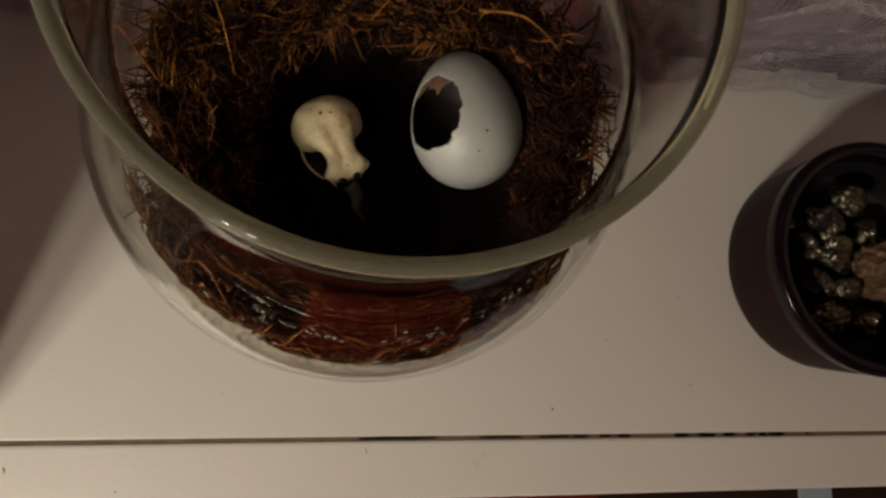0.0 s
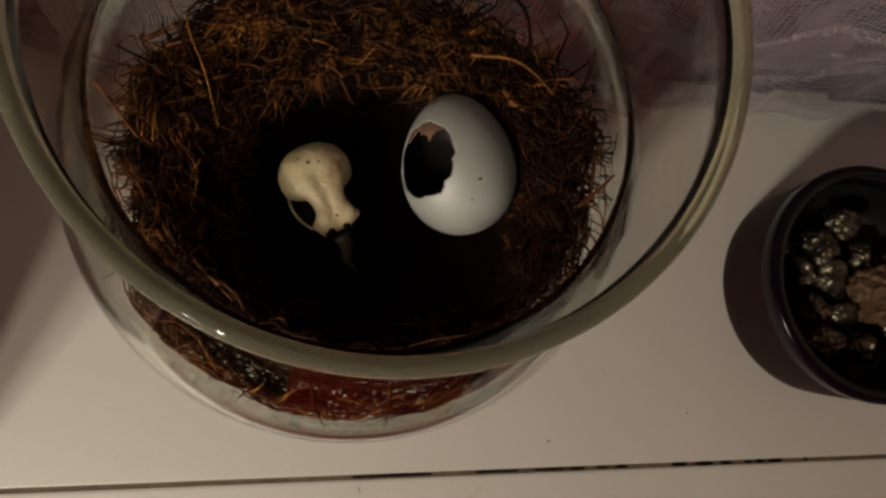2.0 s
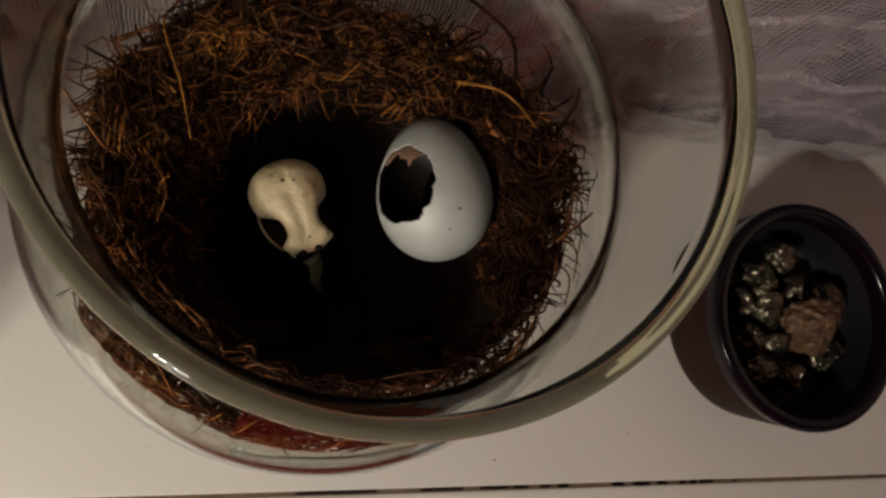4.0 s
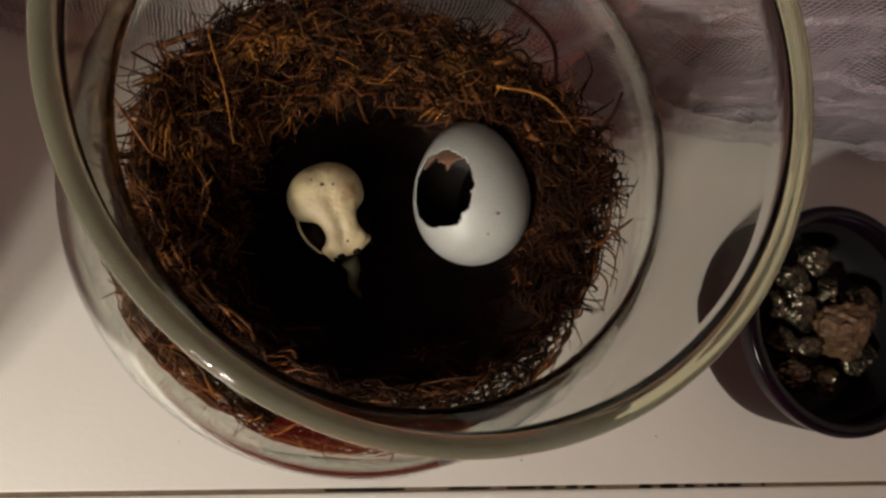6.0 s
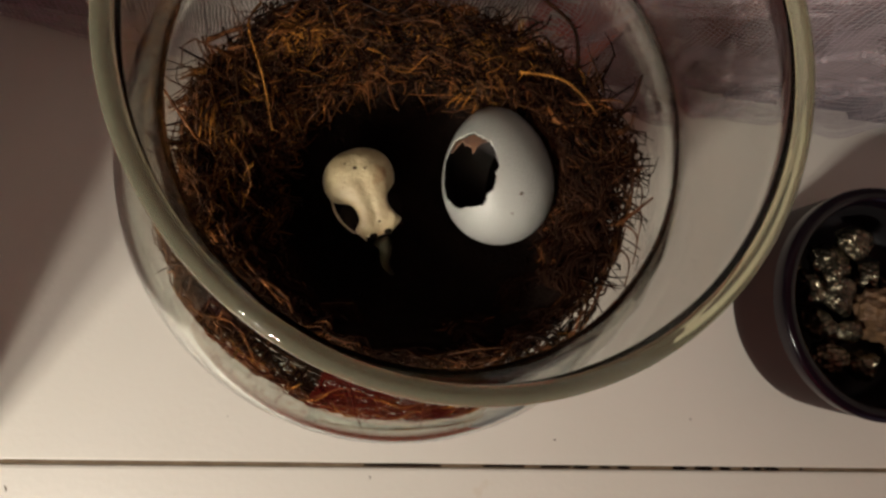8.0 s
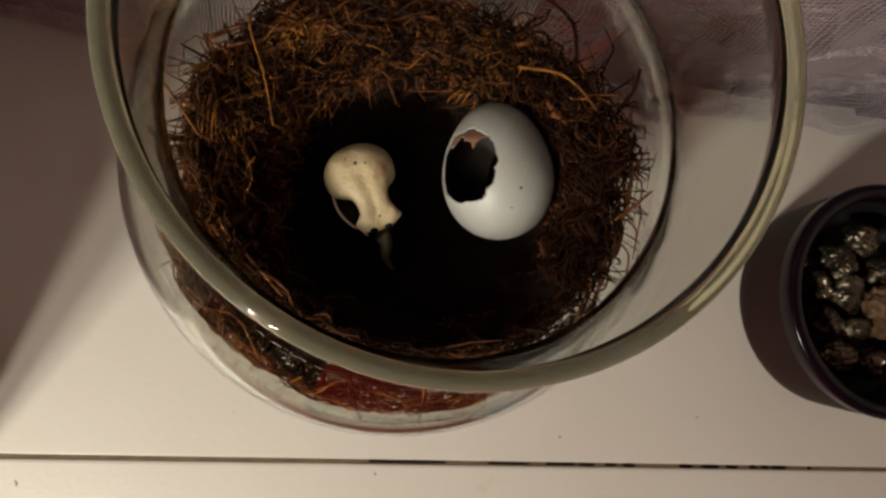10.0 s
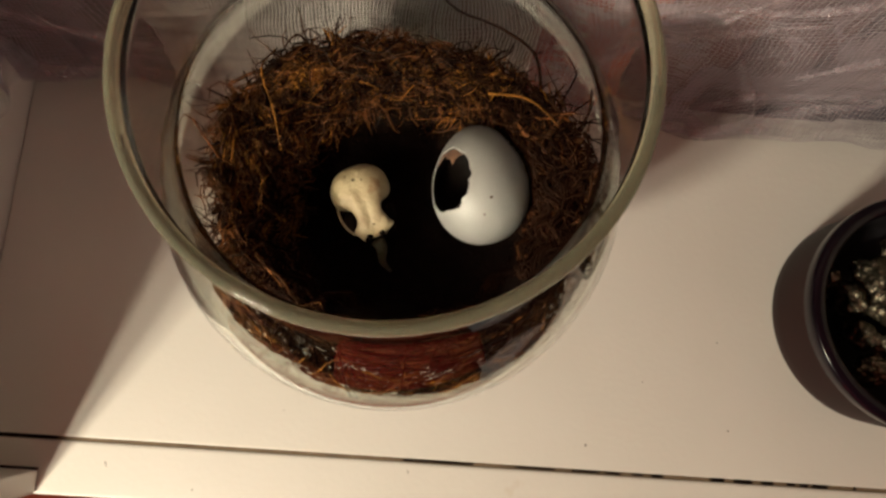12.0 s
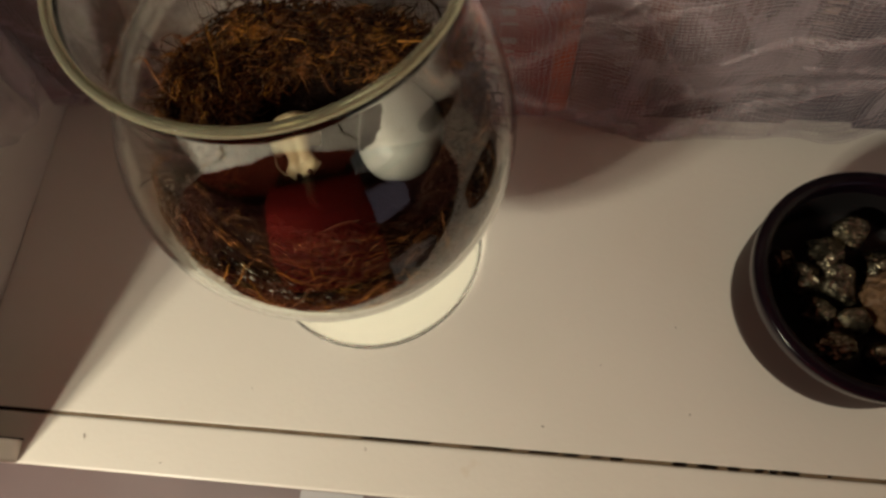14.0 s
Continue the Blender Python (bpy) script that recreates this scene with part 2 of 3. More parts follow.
for lx in (-0.23, 0.39):
    for ly in (-0.46, 0.03):
        part("leg", box(lx - 0.02, ly - 0.02, 0.012, lx + 0.02, ly + 0.02, 0.279, 0.004), WOOD, chair, "dark wooden leg")

# Unseen box, added only so that the glass mirrors something pale.
crate = thing("reflected_pale_box", (0.535, -0.47, Z0), "added pale blue-white box, out of view, mirrored as a pale patch", "box")
part("box_body", box(-0.12, -0.13, 0.0125, 0.12, 0.13, 0.45, 0.006), CARD, crate)
part("box_lid", box(-0.125, -0.135, 0.4505, 0.125, 0.135, 0.50, 0.008), PAPER, crate, "white lid")

card = part("booklet", box(0.384, -0.090, -0.2198, 0.414, -0.032, -0.2160, 0.0005), CARD)
tagged(card, "pale blue booklet lying on the lower cabinet", "booklet")

# dark breaks in the painted joint
for a, b, w in ((0.000, 0.0350, 0.00035), (0.055, 0.075, 0.0003), (0.083, 0.0975, 0.0004), (0.0995, 0.1075, 0.0005), (0.113, 0.1185, 0.0005),
                (0.1225, 0.1285, 0.0006), (0.1518, 0.1587, 0.0009), (0.1637, 0.1730, 0.0009), (0.1773, 0.1832, 0.0008),
                (0.1903, 0.1941, 0.0008), (0.1966, 0.2006, 0.0008), (0.2022, 0.2103, 0.0008), (-0.21, -0.168, 0.0006), (0.2235, 0.2245, 0.0007)):
    bm = bmesh.new()
    n = max(4, int((b - a) / 0.0012))
    top = [bm.verts.new((a + (b - a) * i / n, 0.0001 + w * (0.75 + 0.5 * random.random()) * (0.3 if i in (0, n) else 1), 0.00025)) for i in range(n + 1)]
    low = [bm.verts.new((a + (b - a) * i / n, 0.0001 - w * (0.75 + 0.5 * random.random()) * (0.3 if i in (0, n) else 1), 0.00025)) for i in range(n + 1)]
    for i in range(n):
        bm.faces.new((top[i], top[i + 1], low[i + 1], low[i]))
    ext = bmesh.ops.extrude_face_region(bm, geom=bm.faces[:])
    bmesh.ops.translate(bm, verts=[v for v in ext["geom"] if isinstance(v, bmesh.types.BMVert)], vec=(0, 0, -0.006))
    chip = part("paint_break", bm, CHIP, joint)

# ---- glass snifter ----
BX, BY = -0.0060, 0.1040
CZ, CR = 0.1210, 0.0734
snifter = thing("glass_snifter", (BX, BY, 0.0), "large clear greenish glass footed snifter bowl holding a nest", "glass bowl")
outer = [(0.0, 0.0434), (0.006, 0.0437), (0.013, 0.0450), (0.020, 0.0482)]
for i in range(4, 40):
    a = math.radians(-90 + 4.2 * i)
    r, z = CR * math.cos(a), CZ + CR * 1.02 * math.sin(a)
    if r > 0.023 and z < 0.160:
        outer.append((r, z))
outer += [(0.0602, 0.1640), (0.0580, 0.1672), (0.0562, 0.1715), (0.0551, 0.1770), (0.0547, 0.1830), (0.0551, 0.1900), (0.0559, 0.1960), (0.0566, 0.2015), (0.0571, 0.2048)]
THICK = 0.0015
inner = []
for i in range(len(outer) - 1, 0, -1):
    a, b = outer[i - 1], outer[min(i + 1, len(outer) - 1)]
    d = Vector((b[0] - a[0], b[1] - a[1])).normalized()
    inner.append((outer[i][0] - THICK * d.y, outer[i][1] + THICK * d.x))
inner = [p for p in inner if p[0] > 0.004] + [(0.0, 0.0456)]
lip = [(0.0570, 0.2053), (0.0562, 0.2055)]
bowl = part("bowl", lathe(outer + lip + inner, 128), GLASS, snifter, smooth=True)
foot = part("foot", lathe([(0.0, 0.0002), (0.030, 0.0002), (0.055, 0.0006), (0.0588, 0.0016), (0.0598, 0.0030), (0.0584, 0.0044), (0.045, 0.0060), (0.027, 0.0095),
                           (0.0165, 0.0155), (0.0128, 0.0235), (0.0128, 0.0310), (0.0150, 0.0385), (0.0120, 0.0430), (0.0, 0.0430)], 128), GLASS, snifter, "short stem and round glass foot", smooth=True)
bead = [(0.0564 + 0.0016 * math.cos(2 * math.pi * k / 14), 0.2072 + 0.0015 * math.sin(2 * math.pi * k / 14)) for k in range(14)]
lipring = part("rim", lathe(bead, 128, closed=True), RIMGLASS, snifter, "thick greenish rounded rim", smooth=True)
for ob in (bowl, lipring):           # the blown bowl leans a little
    for v in ob.data.vertices:
        k = min(1.0, max(0.0, (v.co.z - 0.120) / 0.087))
        k = k * k * (3 - 2 * k)
        v.co.x += 0.0022 * k
        v.co.y += 0.0036 * k
for ob in (bowl, foot):
    ob.visible_shadow = False

# ---- nest ----
nest = thing("bird_nest", (BX, BY, 0.058), "brown bird nest of roots and moss in the glass bowl", "nest")


def squash(x, y, z):
    """The nest is narrower from front to back than across, above all at its top."""
    k = min(1.0, max(0.0, (z - 0.036) / 0.034))
    return x + 0.0030 * k, y * (1 - (0.26 if y > 0 else 0.13) * k)


def nest_rim(a):
    """Height of the nest's rim: higher at the back and the left."""
    return 0.1375 + 0.0025 * max(0, math.sin(a)) + 0.0035 * max(0, -math.cos(a)) + 0.0022 * math.sin(3 * a + 1) + 0.0012 * math.sin(7 * a)


def nest_gap(a):
    """How far the nest stands off the glass: most at the front left."""
    return max(0.0, math.cos(a - 3.95)) ** 1.6


def nest_foot(a):
    """Height by which the nest's underside stays off the bowl: most at the front left."""
    return 0.005 + 0.021 * nest_gap(a) + 0.004 * max(0.0, math.cos(a - 5.4))


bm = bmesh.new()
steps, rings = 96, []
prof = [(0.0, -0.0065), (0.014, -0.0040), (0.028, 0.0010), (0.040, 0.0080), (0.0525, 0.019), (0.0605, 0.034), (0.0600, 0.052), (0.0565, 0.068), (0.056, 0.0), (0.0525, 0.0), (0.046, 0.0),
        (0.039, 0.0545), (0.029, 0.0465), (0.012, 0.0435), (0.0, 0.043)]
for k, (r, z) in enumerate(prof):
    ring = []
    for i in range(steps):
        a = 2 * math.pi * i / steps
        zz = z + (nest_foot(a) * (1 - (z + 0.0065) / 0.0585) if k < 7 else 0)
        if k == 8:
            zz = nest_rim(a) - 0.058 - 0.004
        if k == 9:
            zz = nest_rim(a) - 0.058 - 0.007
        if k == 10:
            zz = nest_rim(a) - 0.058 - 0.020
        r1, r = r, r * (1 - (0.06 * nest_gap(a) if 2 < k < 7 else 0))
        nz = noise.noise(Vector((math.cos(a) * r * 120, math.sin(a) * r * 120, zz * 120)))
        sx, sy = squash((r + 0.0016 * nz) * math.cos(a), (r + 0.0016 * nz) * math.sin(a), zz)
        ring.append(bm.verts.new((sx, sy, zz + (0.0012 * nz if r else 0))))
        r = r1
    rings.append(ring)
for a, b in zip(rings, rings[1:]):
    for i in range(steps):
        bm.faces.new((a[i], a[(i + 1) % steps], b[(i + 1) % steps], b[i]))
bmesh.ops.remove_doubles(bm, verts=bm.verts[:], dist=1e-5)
part("nest_core", bm, SOIL, nest, "matted inner cup, its shade put into the colour", smooth=True)


def inside(v):
    """Keep a strand's point within the glass."""
    lim = math.sqrt(max(1e-5, 0.0700 ** 2 - (v.z + 0.058 - CZ) ** 2))
    h = math.hypot(v.x, v.y)
    if h > lim:
        v = Vector((v.x * lim / h, v.y * lim / h, v.z))
    deep = min(1.0, max(0.0, (v.z - 0.050) / 0.028))       # the open cup
    edge = 1.0 + 0.16 * noise.noise(Vector((v.x * 160, v.y * 160, v.z * 60))) + 0.10 * noise.noise(Vector((v.x * 60, v.y * 60, 3)))
    q = math.hypot((v.x - 0.0065) / (0.034 + 0.0115 * deep), (v.y + 0.0100) / (0.029 + 0.0115 * deep))
    if q < edge and v.z > 0.044:
        k = (edge + 0.10 * (1 - q)) / max(q, 0.2)
        v = Vector((0.0065 + (v.x - 0.0065) * k, -0.0100 + (v.y + 0.0100) * k, v.z))
    return v


def nest_strands(count, radius, zone, rng, wild, length, centre=None, spread=1.0):
    """Curved strands that run mostly round the nest, the wilder the more across it."""
    s = Strands()
    for _ in range(count):
        a = rng.uniform(0, 2 * math.pi) if centre is None else rng.gauss(centre, spread)
        top = nest_rim(a) - 0.058
        if zone == "wall":
            z = top - (top - nest_foot(a) - 0.002) * rng.random() ** 0.85
            r = min(math.sqrt(max(1e-5, 0.0690 ** 2 - (z + 0.058 - CZ) ** 2)), 0.0665 - 0.0065 * min(1.0, max(0.0, (z - 0.045) / 0.02))) - rng.uniform(0.0, 0.004) - 0.0035 * nest_gap(a)
        elif zone == "rim":
            r = rng.uniform(0.037, 0.0585)
            z = top + rng.uniform(-0.004, 0.002) - 0.9 * max(0, r - 0.057) - 0.95 * max(0, 0.055 - r)
        else:
            r = rng.uniform(0.035, 0.046)
            z = top - 0.020 + (r - 0.040) * 1.7 + rng.uniform(-0.008, 0.008)
        x, y = squash(r * math.cos(a), r * math.sin(a), z)
        p = Vector((x, y, z))
        tang = Vector((-math.sin(a), math.cos(a), 0)) * rng.choice((-1, 1))
        out = Vector((math.cos(a), math.sin(a), 0))
        up = Vector((0, 0, 1))
        across = up if zone == "wall" else ((up * 0.7 + out * 0.7) if zone == "rim" else (up + out * 0.5))
        th = rng.gauss(0, wild * (0.3 if zone == "wall" and z < 0.034 else 1))
        d = (tang * math.cos(th) + across * math.sin(th)).normalized()
        L = length * rng.uniform(0.4, 1.5)
        n = 10
        side = d.cross(out if zone == "wall" else up).normalized()
        bend, wave, ph = rng.gauss(0, 0.9), rng.uniform(0.03, 0.20), rng.uniform(0, 6.28)
        pts = []
        for i in range(n):
            q = i / (n - 1) - 0.5
            v = p + d * (L * q) + side * (L * (bend * (q * q - 0.08) + wave * math.sin(9 * q + ph))) + up * (L * wave * 0.7 * math.sin(7 * q + 2 * ph))
            if zone != "wall" or abs(th) < 0.6:
                # follow the ring
                v -= out * (0.5 * (L * q * math.cos(th)) ** 2 / max(r, 0.03))
            pts.append(inside(v))
        s.add(pts, radius * rng.uniform(0.5, 1.6), 0.5)
    return s


def tuft_strands(count, rng, lo, hi, length, rise=0.6, radius=0.0002):
    """Loose ends that stand out of the rim."""
    s = Strands()
    for _ in range(count):
        a = rng.uniform(lo, hi)
        r = rng.uniform(0.043, 0.0590)
        z = nest_rim(a) - 0.058 - 0.002 - 0.8 * max(0, r - 0.058)
        x, y = squash(r * math.cos(a), r * math.sin(a), z)
        p = Vector((x, y, z))
        b = a + rng.gauss(0, 1.2)
        d = Vector((math.cos(b), math.sin(b), rng.uniform(-0.2, rise))).normalized()
        bend = Vector((rng.gauss(0, 1), rng.gauss(0, 1), rng.gauss(-0.4, 0.7))) * 0.6
        L = length * rng.uniform(0.3, 1.4)
        s.add([inside(p + d * (L * i / 6) + bend * (L * (i / 6) ** 2)) for i in range(7)], radius * rng.uniform(0.6, 1.5), 0.3)
    return s


def locks(count, rng, centre, spread, many, length, radius, slope=0.5):
    """Frayed locks of thin fibres on the sloping inner wall; slope is the share that runs down it."""
    s = Strands()
    for _ in range(count):
        a = rng.gauss(centre, spread)
        r = rng.uniform(0.038, 0.0570)
        z = nest_rim(a) - 0.058 - 0.0015 - 0.95 * max(0, 0.055 - r)
        x, y = squash(r * math.cos(a), r * math.sin(a), z)
        root = Vector((x, y, z))
        out = Vector((math.cos(a), math.sin(a), 0))
        tang = Vector((-math.sin(a), math.cos(a), 0)) * rng.choice((-1, 1))
        fall = (out * 0.66 + Vector((0, 0, 0.75))) * rng.choice((-1, 1))
        up = Vector((-out.x * 0.75, -out.y * 0.75, 0.66))
        d = (fall if rng.random() < slope else tang) + (tang + fall) * rng.gauss(0, 0.45) + up * rng.uniform(0.0, 0.30)
        d.normalize()
        side = d.cross(up).normalized()
        L, bend, wave, ph = length * rng.uniform(0.5, 1.5), rng.gauss(0, 0.55), rng.uniform(0.02, 0.10), rng.uniform(0, 6.28)
        for _ in range(rng.randint(many // 2, many)):
            o1, o2, f1, f2 = rng.gauss(0, 0.0007), rng.gauss(0, 0.0004), rng.gauss(0, 0.20), rng.gauss(0.02, 0.10)
            cut = rng.uniform(0.55, 1.15)
            pts = []
            for i in range(9):
                q = cut * i / 8
                w = L * (q - 0.45)
                lift = L * (f2 * q * q + 0.4 * wave * math.sin(7 * q + 2 * ph)) + o2
                v = root + d * w + side * (o1 + L * (bend * (q - 0.45) ** 2 + f1 * q * q + wave * math.sin(8 * q + ph + f1))) + up * lift
                v -= out * (0.5 * (w * d.dot(tang)) ** 2 / 0.045)
                v.z = min(v.z, nest_rim(a) - 0.058 + 0.0035)
                pts.append(inside(v))
            s.add(pts, radius * rng.uniform(0.6, 1.4), 0.4)
    return s


# Paler locks go on the lit back and left; shaded parts get near-black roots.
rng = random.Random(4)
for nm, s, mt, lb in (("wall_roots", nest_strands(2600, 0.00028, "wall", rng, 0.5, 0.018), FIBRE, "tangle of reddish brown rootlets"),
                      ("shaded_rootlets", nest_strands(2300, 0.00034, "rim", rng, 0.45, 0.013), DARKROOT_SHADE, "brown rootlets, almost black for the shade between them"),
                      ("rim_roots", nest_strands(260, 0.00026, "rim", rng, 0.9, 0.022, 2.5, 0.9), FIBRE, "reddish brown rootlets on the rim"),
                      ("inner_roots", nest_strands(700, 0.00032, "inner", rng, 0.5, 0.016), DARKROOT_SHADE, "rootlets lining the cup, darkened for its shade"),
                      ("moss_locks", locks(110, rng, 1.95, 0.55, 14, 0.013, 0.00018, 0.35), MOSS, "frayed locks of golden moss"),
                      ("root_locks", locks(190, rng, 2.3, 0.75, 13, 0.015, 0.00021, 0.45), FIBRE, "orange-brown locks of root fibre"),
                      ("side_locks", locks(120, rng, 3.25, 0.33, 12, 0.016, 0.00020, 0.85), FIBRE, "brown fibres hanging down the nest side"),
                      ("side_moss", locks(34, rng, 3.2, 0.35, 10, 0.012, 0.00018, 0.8), MOSS, "golden fibres on the nest side"),
                      ("right_locks", locks(26, rng, 0.1, 0.45, 9, 0.014, 0.00020, 0.5), FIBRE, "dark brown locks of root fibre"),
                      ("moss_tufts", tuft_strands(170, rng, 0.9, 3.5, 0.0050, 0.5, 0.00015), MOSS, "loose golden moss on the rim"),
                      ("loose_roots", tuft_strands(120, rng, -0.8, 0.7, 0.014, 0.3, 0.00028), DARKROOT_SHADE, "loose brown roots on the rim, darkened for shade"),
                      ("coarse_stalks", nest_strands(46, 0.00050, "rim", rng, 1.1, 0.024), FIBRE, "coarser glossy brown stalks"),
                      ("front_roots", tuft_strands(120, rng, 3.4, 5.9, 0.012, 0.3, 0.00026), DARKROOT_SHADE, "loose roots at the front, darkened for shade")):
    ob = raw(nm, s.v, s.f, mt, nest, lb)
    ob["kind"] = "stuff"

brown, gold = Strands(), Strands()
for k in range(1250):
    a = rng.uniform(3.45, 6.15)
    z = rng.triangular(0.006 + nest_foot(a), 0.072, 0.040)
    L, th = rng.uniform(0.006, 0.024), rng.gauss(0, 0.8)
    bend, ph = rng.gauss(0, 0.004), rng.uniform(0, 6.28)
    lift = rng.uniform(0.0001, 0.0022)
    pts = []
    for i in range(8):
        q = i / 7 - 0.5
        zz = z + L * q * math.sin(th) + bend * (1 - 4 * q * q) + 0.0014 * math.sin(8 * q + ph)
        rr = math.sqrt(max(1e-5, 0.0711 ** 2 - (zz + 0.058 - CZ) ** 2)) - lift - 0.0025 * nest_gap(a)
        if zz > 0.060:
            rr -= 0.45 * (zz - 0.060)
        aa = a + L * q * math.cos(th) / max(rr, 0.02)
        pts.append(Vector((rr * math.cos(aa), rr * math.sin(aa), zz)))
    (gold if k % 6 == 0 else brown).add(pts, 0.00028 * rng.uniform(0.6, 1.6), 0.5)
for nm, st, mt, lb in (("front_tangle", brown, FIBRE, "brown rootlets pressed against the glass"), ("front_moss", gold, MOSS, "golden fibres pressed against the glass")):
    ob = raw(nm, st.v, st.f, mt, nest, lb)
    ob["kind"] = "stuff"


def curl(points, radius, mat, name, label=""):
    """A single twig or blade through a few points, smoothly bent."""
    out = []
    pts = [Vector(p) - Vector((BX, BY, 0.058)) for p in points]
    ext = [pts[0] * 2 - pts[1]] + pts + [pts[-1] * 2 - pts[-2]]
    for k in range(1, len(ext) - 2):
        p0, p1, p2, p3 = ext[k - 1:k + 3]
        for i in range(8):
            t = i / 8
            out.append(0.5 * ((2 * p1) + (p2 - p0) * t + (2 * p0 - 5 * p1 + 4 * p2 - p3) * t * t + (3 * p1 - p0 - 3 * p2 + p3) * t ** 3))
    out.append(pts[-1])
    return tube(out, lambda q: radius * (1.1 - 0.6 * q), mat, name, nest, label, 6)


def tube(points, radius, mat, name, parent, label="", steps=8):
    bm = bmesh.new()
    prev = None
    n = len(points)
    for i, p in enumerate(points):
        d = (points[min(i + 1, n - 1)] - points[max(i - 1, 0)]).normalized()
        a = d.cross(Vector((0.2, 0.1, 0.97))).normalized()
        b = d.cross(a)
        r = radius(i / (n - 1))
        ring = [bm.verts.new(p + a * (r * math.cos(6.2832 * k / steps)) + b * (r * math.sin(6.2832 * k / steps))) for k in range(steps)]
        if prev:
            for k in range(steps):
                bm.faces.new((prev[k], prev[(k + 1) % steps], ring[(k + 1) % steps], ring[k]))
        else:
            bm.faces.new(ring)
        prev = ring
    bm.faces.new(prev)
    return part(name, bm, mat, parent, label, smooth=True)


curl([(0.0390, 0.1335, 0.1395), (0.0357, 0.1432, 0.1440), (0.0267, 0.1490, 0.1460), (0.0186, 0.1500, 0.1500), (0.0110, 0.1490, 0.1560), (0.0040, 0.1505, 0.1640), (-0.0030, 0.1545, 0.1720)], 0.00055, DARKROOT_SHADE, "twig", "dark bent twig")
curl([(0.0357, 0.1432, 0.1440), (0.0385, 0.1455, 0.1420)], 0.00024, DARKROOT_SHADE, "twig")
rt = random.Random(21)
for k in range(14):              # dark rootlets that hang into the gap between nest and glass
    a = 3.40 + 0.085 * k + rt.gauss(0, 0.03)
    ring = lambda r, da, z: Vector((BX + r * math.cos(a + da), BY + r * math.sin(a + da), z))
    lean = rt.gauss(0, 0.10)
    curl([ring(0.0600, 0, 0.108), ring(0.0655, 0.4 * lean, 0.1020), ring(0.0668, lean, 0.0985), ring(0.0645, 1.8 * lean, 0.0925)], rt.uniform(0.00030, 0.00055), DARKROOT_SHADE, "twig")
    if k % 3 == 0:
        curl([ring(0.0655, 0.4 * lean, 0.1020), ring(0.0668, 0.4 * lean + 0.07, 0.0990), ring(0.0655, 0.4 * lean + 0.15, 0.0950)], 0.0003, DARKROOT_SHADE, "twig")
curl([(-0.0540, 0.0660, 0.0930), (-0.0420, 0.0560, 0.0915), (-0.0280, 0.0500, 0.0905)], 0.00035, DARKROOT_SHADE, "twig")
curl([(0.052, 0.122, 0.137), (0.0535, 0.1265, 0.144), (0.0525, 0.1300, 0.150)], 0.0007, DARKROOT_SHADE, "twig")
curl([(0.022, 0.1310, 0.140), (0.034, 0.1295, 0.1415), (0.043, 0.1235, 0.140), (0.049, 0.1160, 0.138)], 0.0004, MOSS, "straw", "pale bent straw over the rim")
curl([(-0.046, 0.1400, 0.141), (-0.048, 0.1310, 0.146), (-0.044, 0.1200, 0.143), (-0.041, 0.1080, 0.138)], 0.00032, MOSS, "straw", "golden loose straw")
curl([(-0.058, 0.1280, 0.141), (-0.048, 0.1320, 0.1435), (-0.038, 0.1325, 0.143)], 0.0007, FIBRE, "straw")
curl([(0.020, 0.0545, 0.137), (0.010, 0.0530, 0.137), (0.000, 0.0545, 0.136)], 0.0007, FIBRE, "straw")
for k in range(9):
    a = -0.35 + 0.13 * k
    r = 0.0575
    x, y = squash(r * math.cos(a), r * math.sin(a), 0.078)
    base = Vector((BX + x, BY + y, 0.137))
    o = Vector((math.cos(a), math.sin(a), 0))
    curl([base, base + o * 0.004 + Vector((0.001, -0.003, 0.0005)), base + o * 0.0065 + Vector((0.001, -0.009 - 0.0006 * k, -0.006))], 0.00035, FIBRE, "rootlet")

# ---- egg ----
egg = thing("broken_egg", (0.0225, 0.1068, 0.1040), "white egg with a jagged hole, lying in the nest", "egg")
EGG_C = Vector((0, 0, 0.0162))
axis_turn = Euler((radians(-90 + 4), 0, radians(8))).to_matrix()   # the narrow end points to the back


def egg_shape(u, v):
    """A point of the shell: u round it, v from the blunt end to the narrow end."""
    c = math.cos(v)
    r = 0.0163 * math.sin(v) * (1 + 0.13 * c - 0.02 * c * c)
    return axis_turn @ Vector((r * math.cos(u), r * math.sin(u), -0.0204 * c)) + EGG_C


bm = bmesh.new()
NU, NV = 340, 220
grid = [[bm.verts.new(egg_shape(2 * math.pi * i / NU, math.pi * j / NV)) for i in range(NU)] for j in range(1, NV)]
for j in range(NV - 2):
    for i in range(NU):
        bm.faces.new((grid[j][i], grid[j][(i + 1) % NU], grid[j + 1][(i + 1) % NU], grid[j + 1][i]))
for row, end in ((grid[0], 0.0), (grid[-1], math.pi)):
    tip = bm.verts.new(egg_shape(0, end))
    for i in range(NU):
        bm.faces.new((row[i], row[(i + 1) % NU], tip))
HOLE_C = Vector((-0.0138, -0.0018, 0.0262))


def in_hole(p):
    d = p - HOLE_C
    a = math.atan2(d.y, d.x + 0.3 * d.z)
    size = 0.0104 + 0.0003 * math.sin(5 * a + 1) + 0.0003 * math.sin(11 * a) + 0.0006 * noise.noise(p * 420) + 0.0005 * noise.noise(p * 1300)
    return abs(d.x) ** 2.7 + abs(d.y / 1.04) ** 2.7 + abs(d.z) ** 2.7 < (size * 0.97) ** 2.7


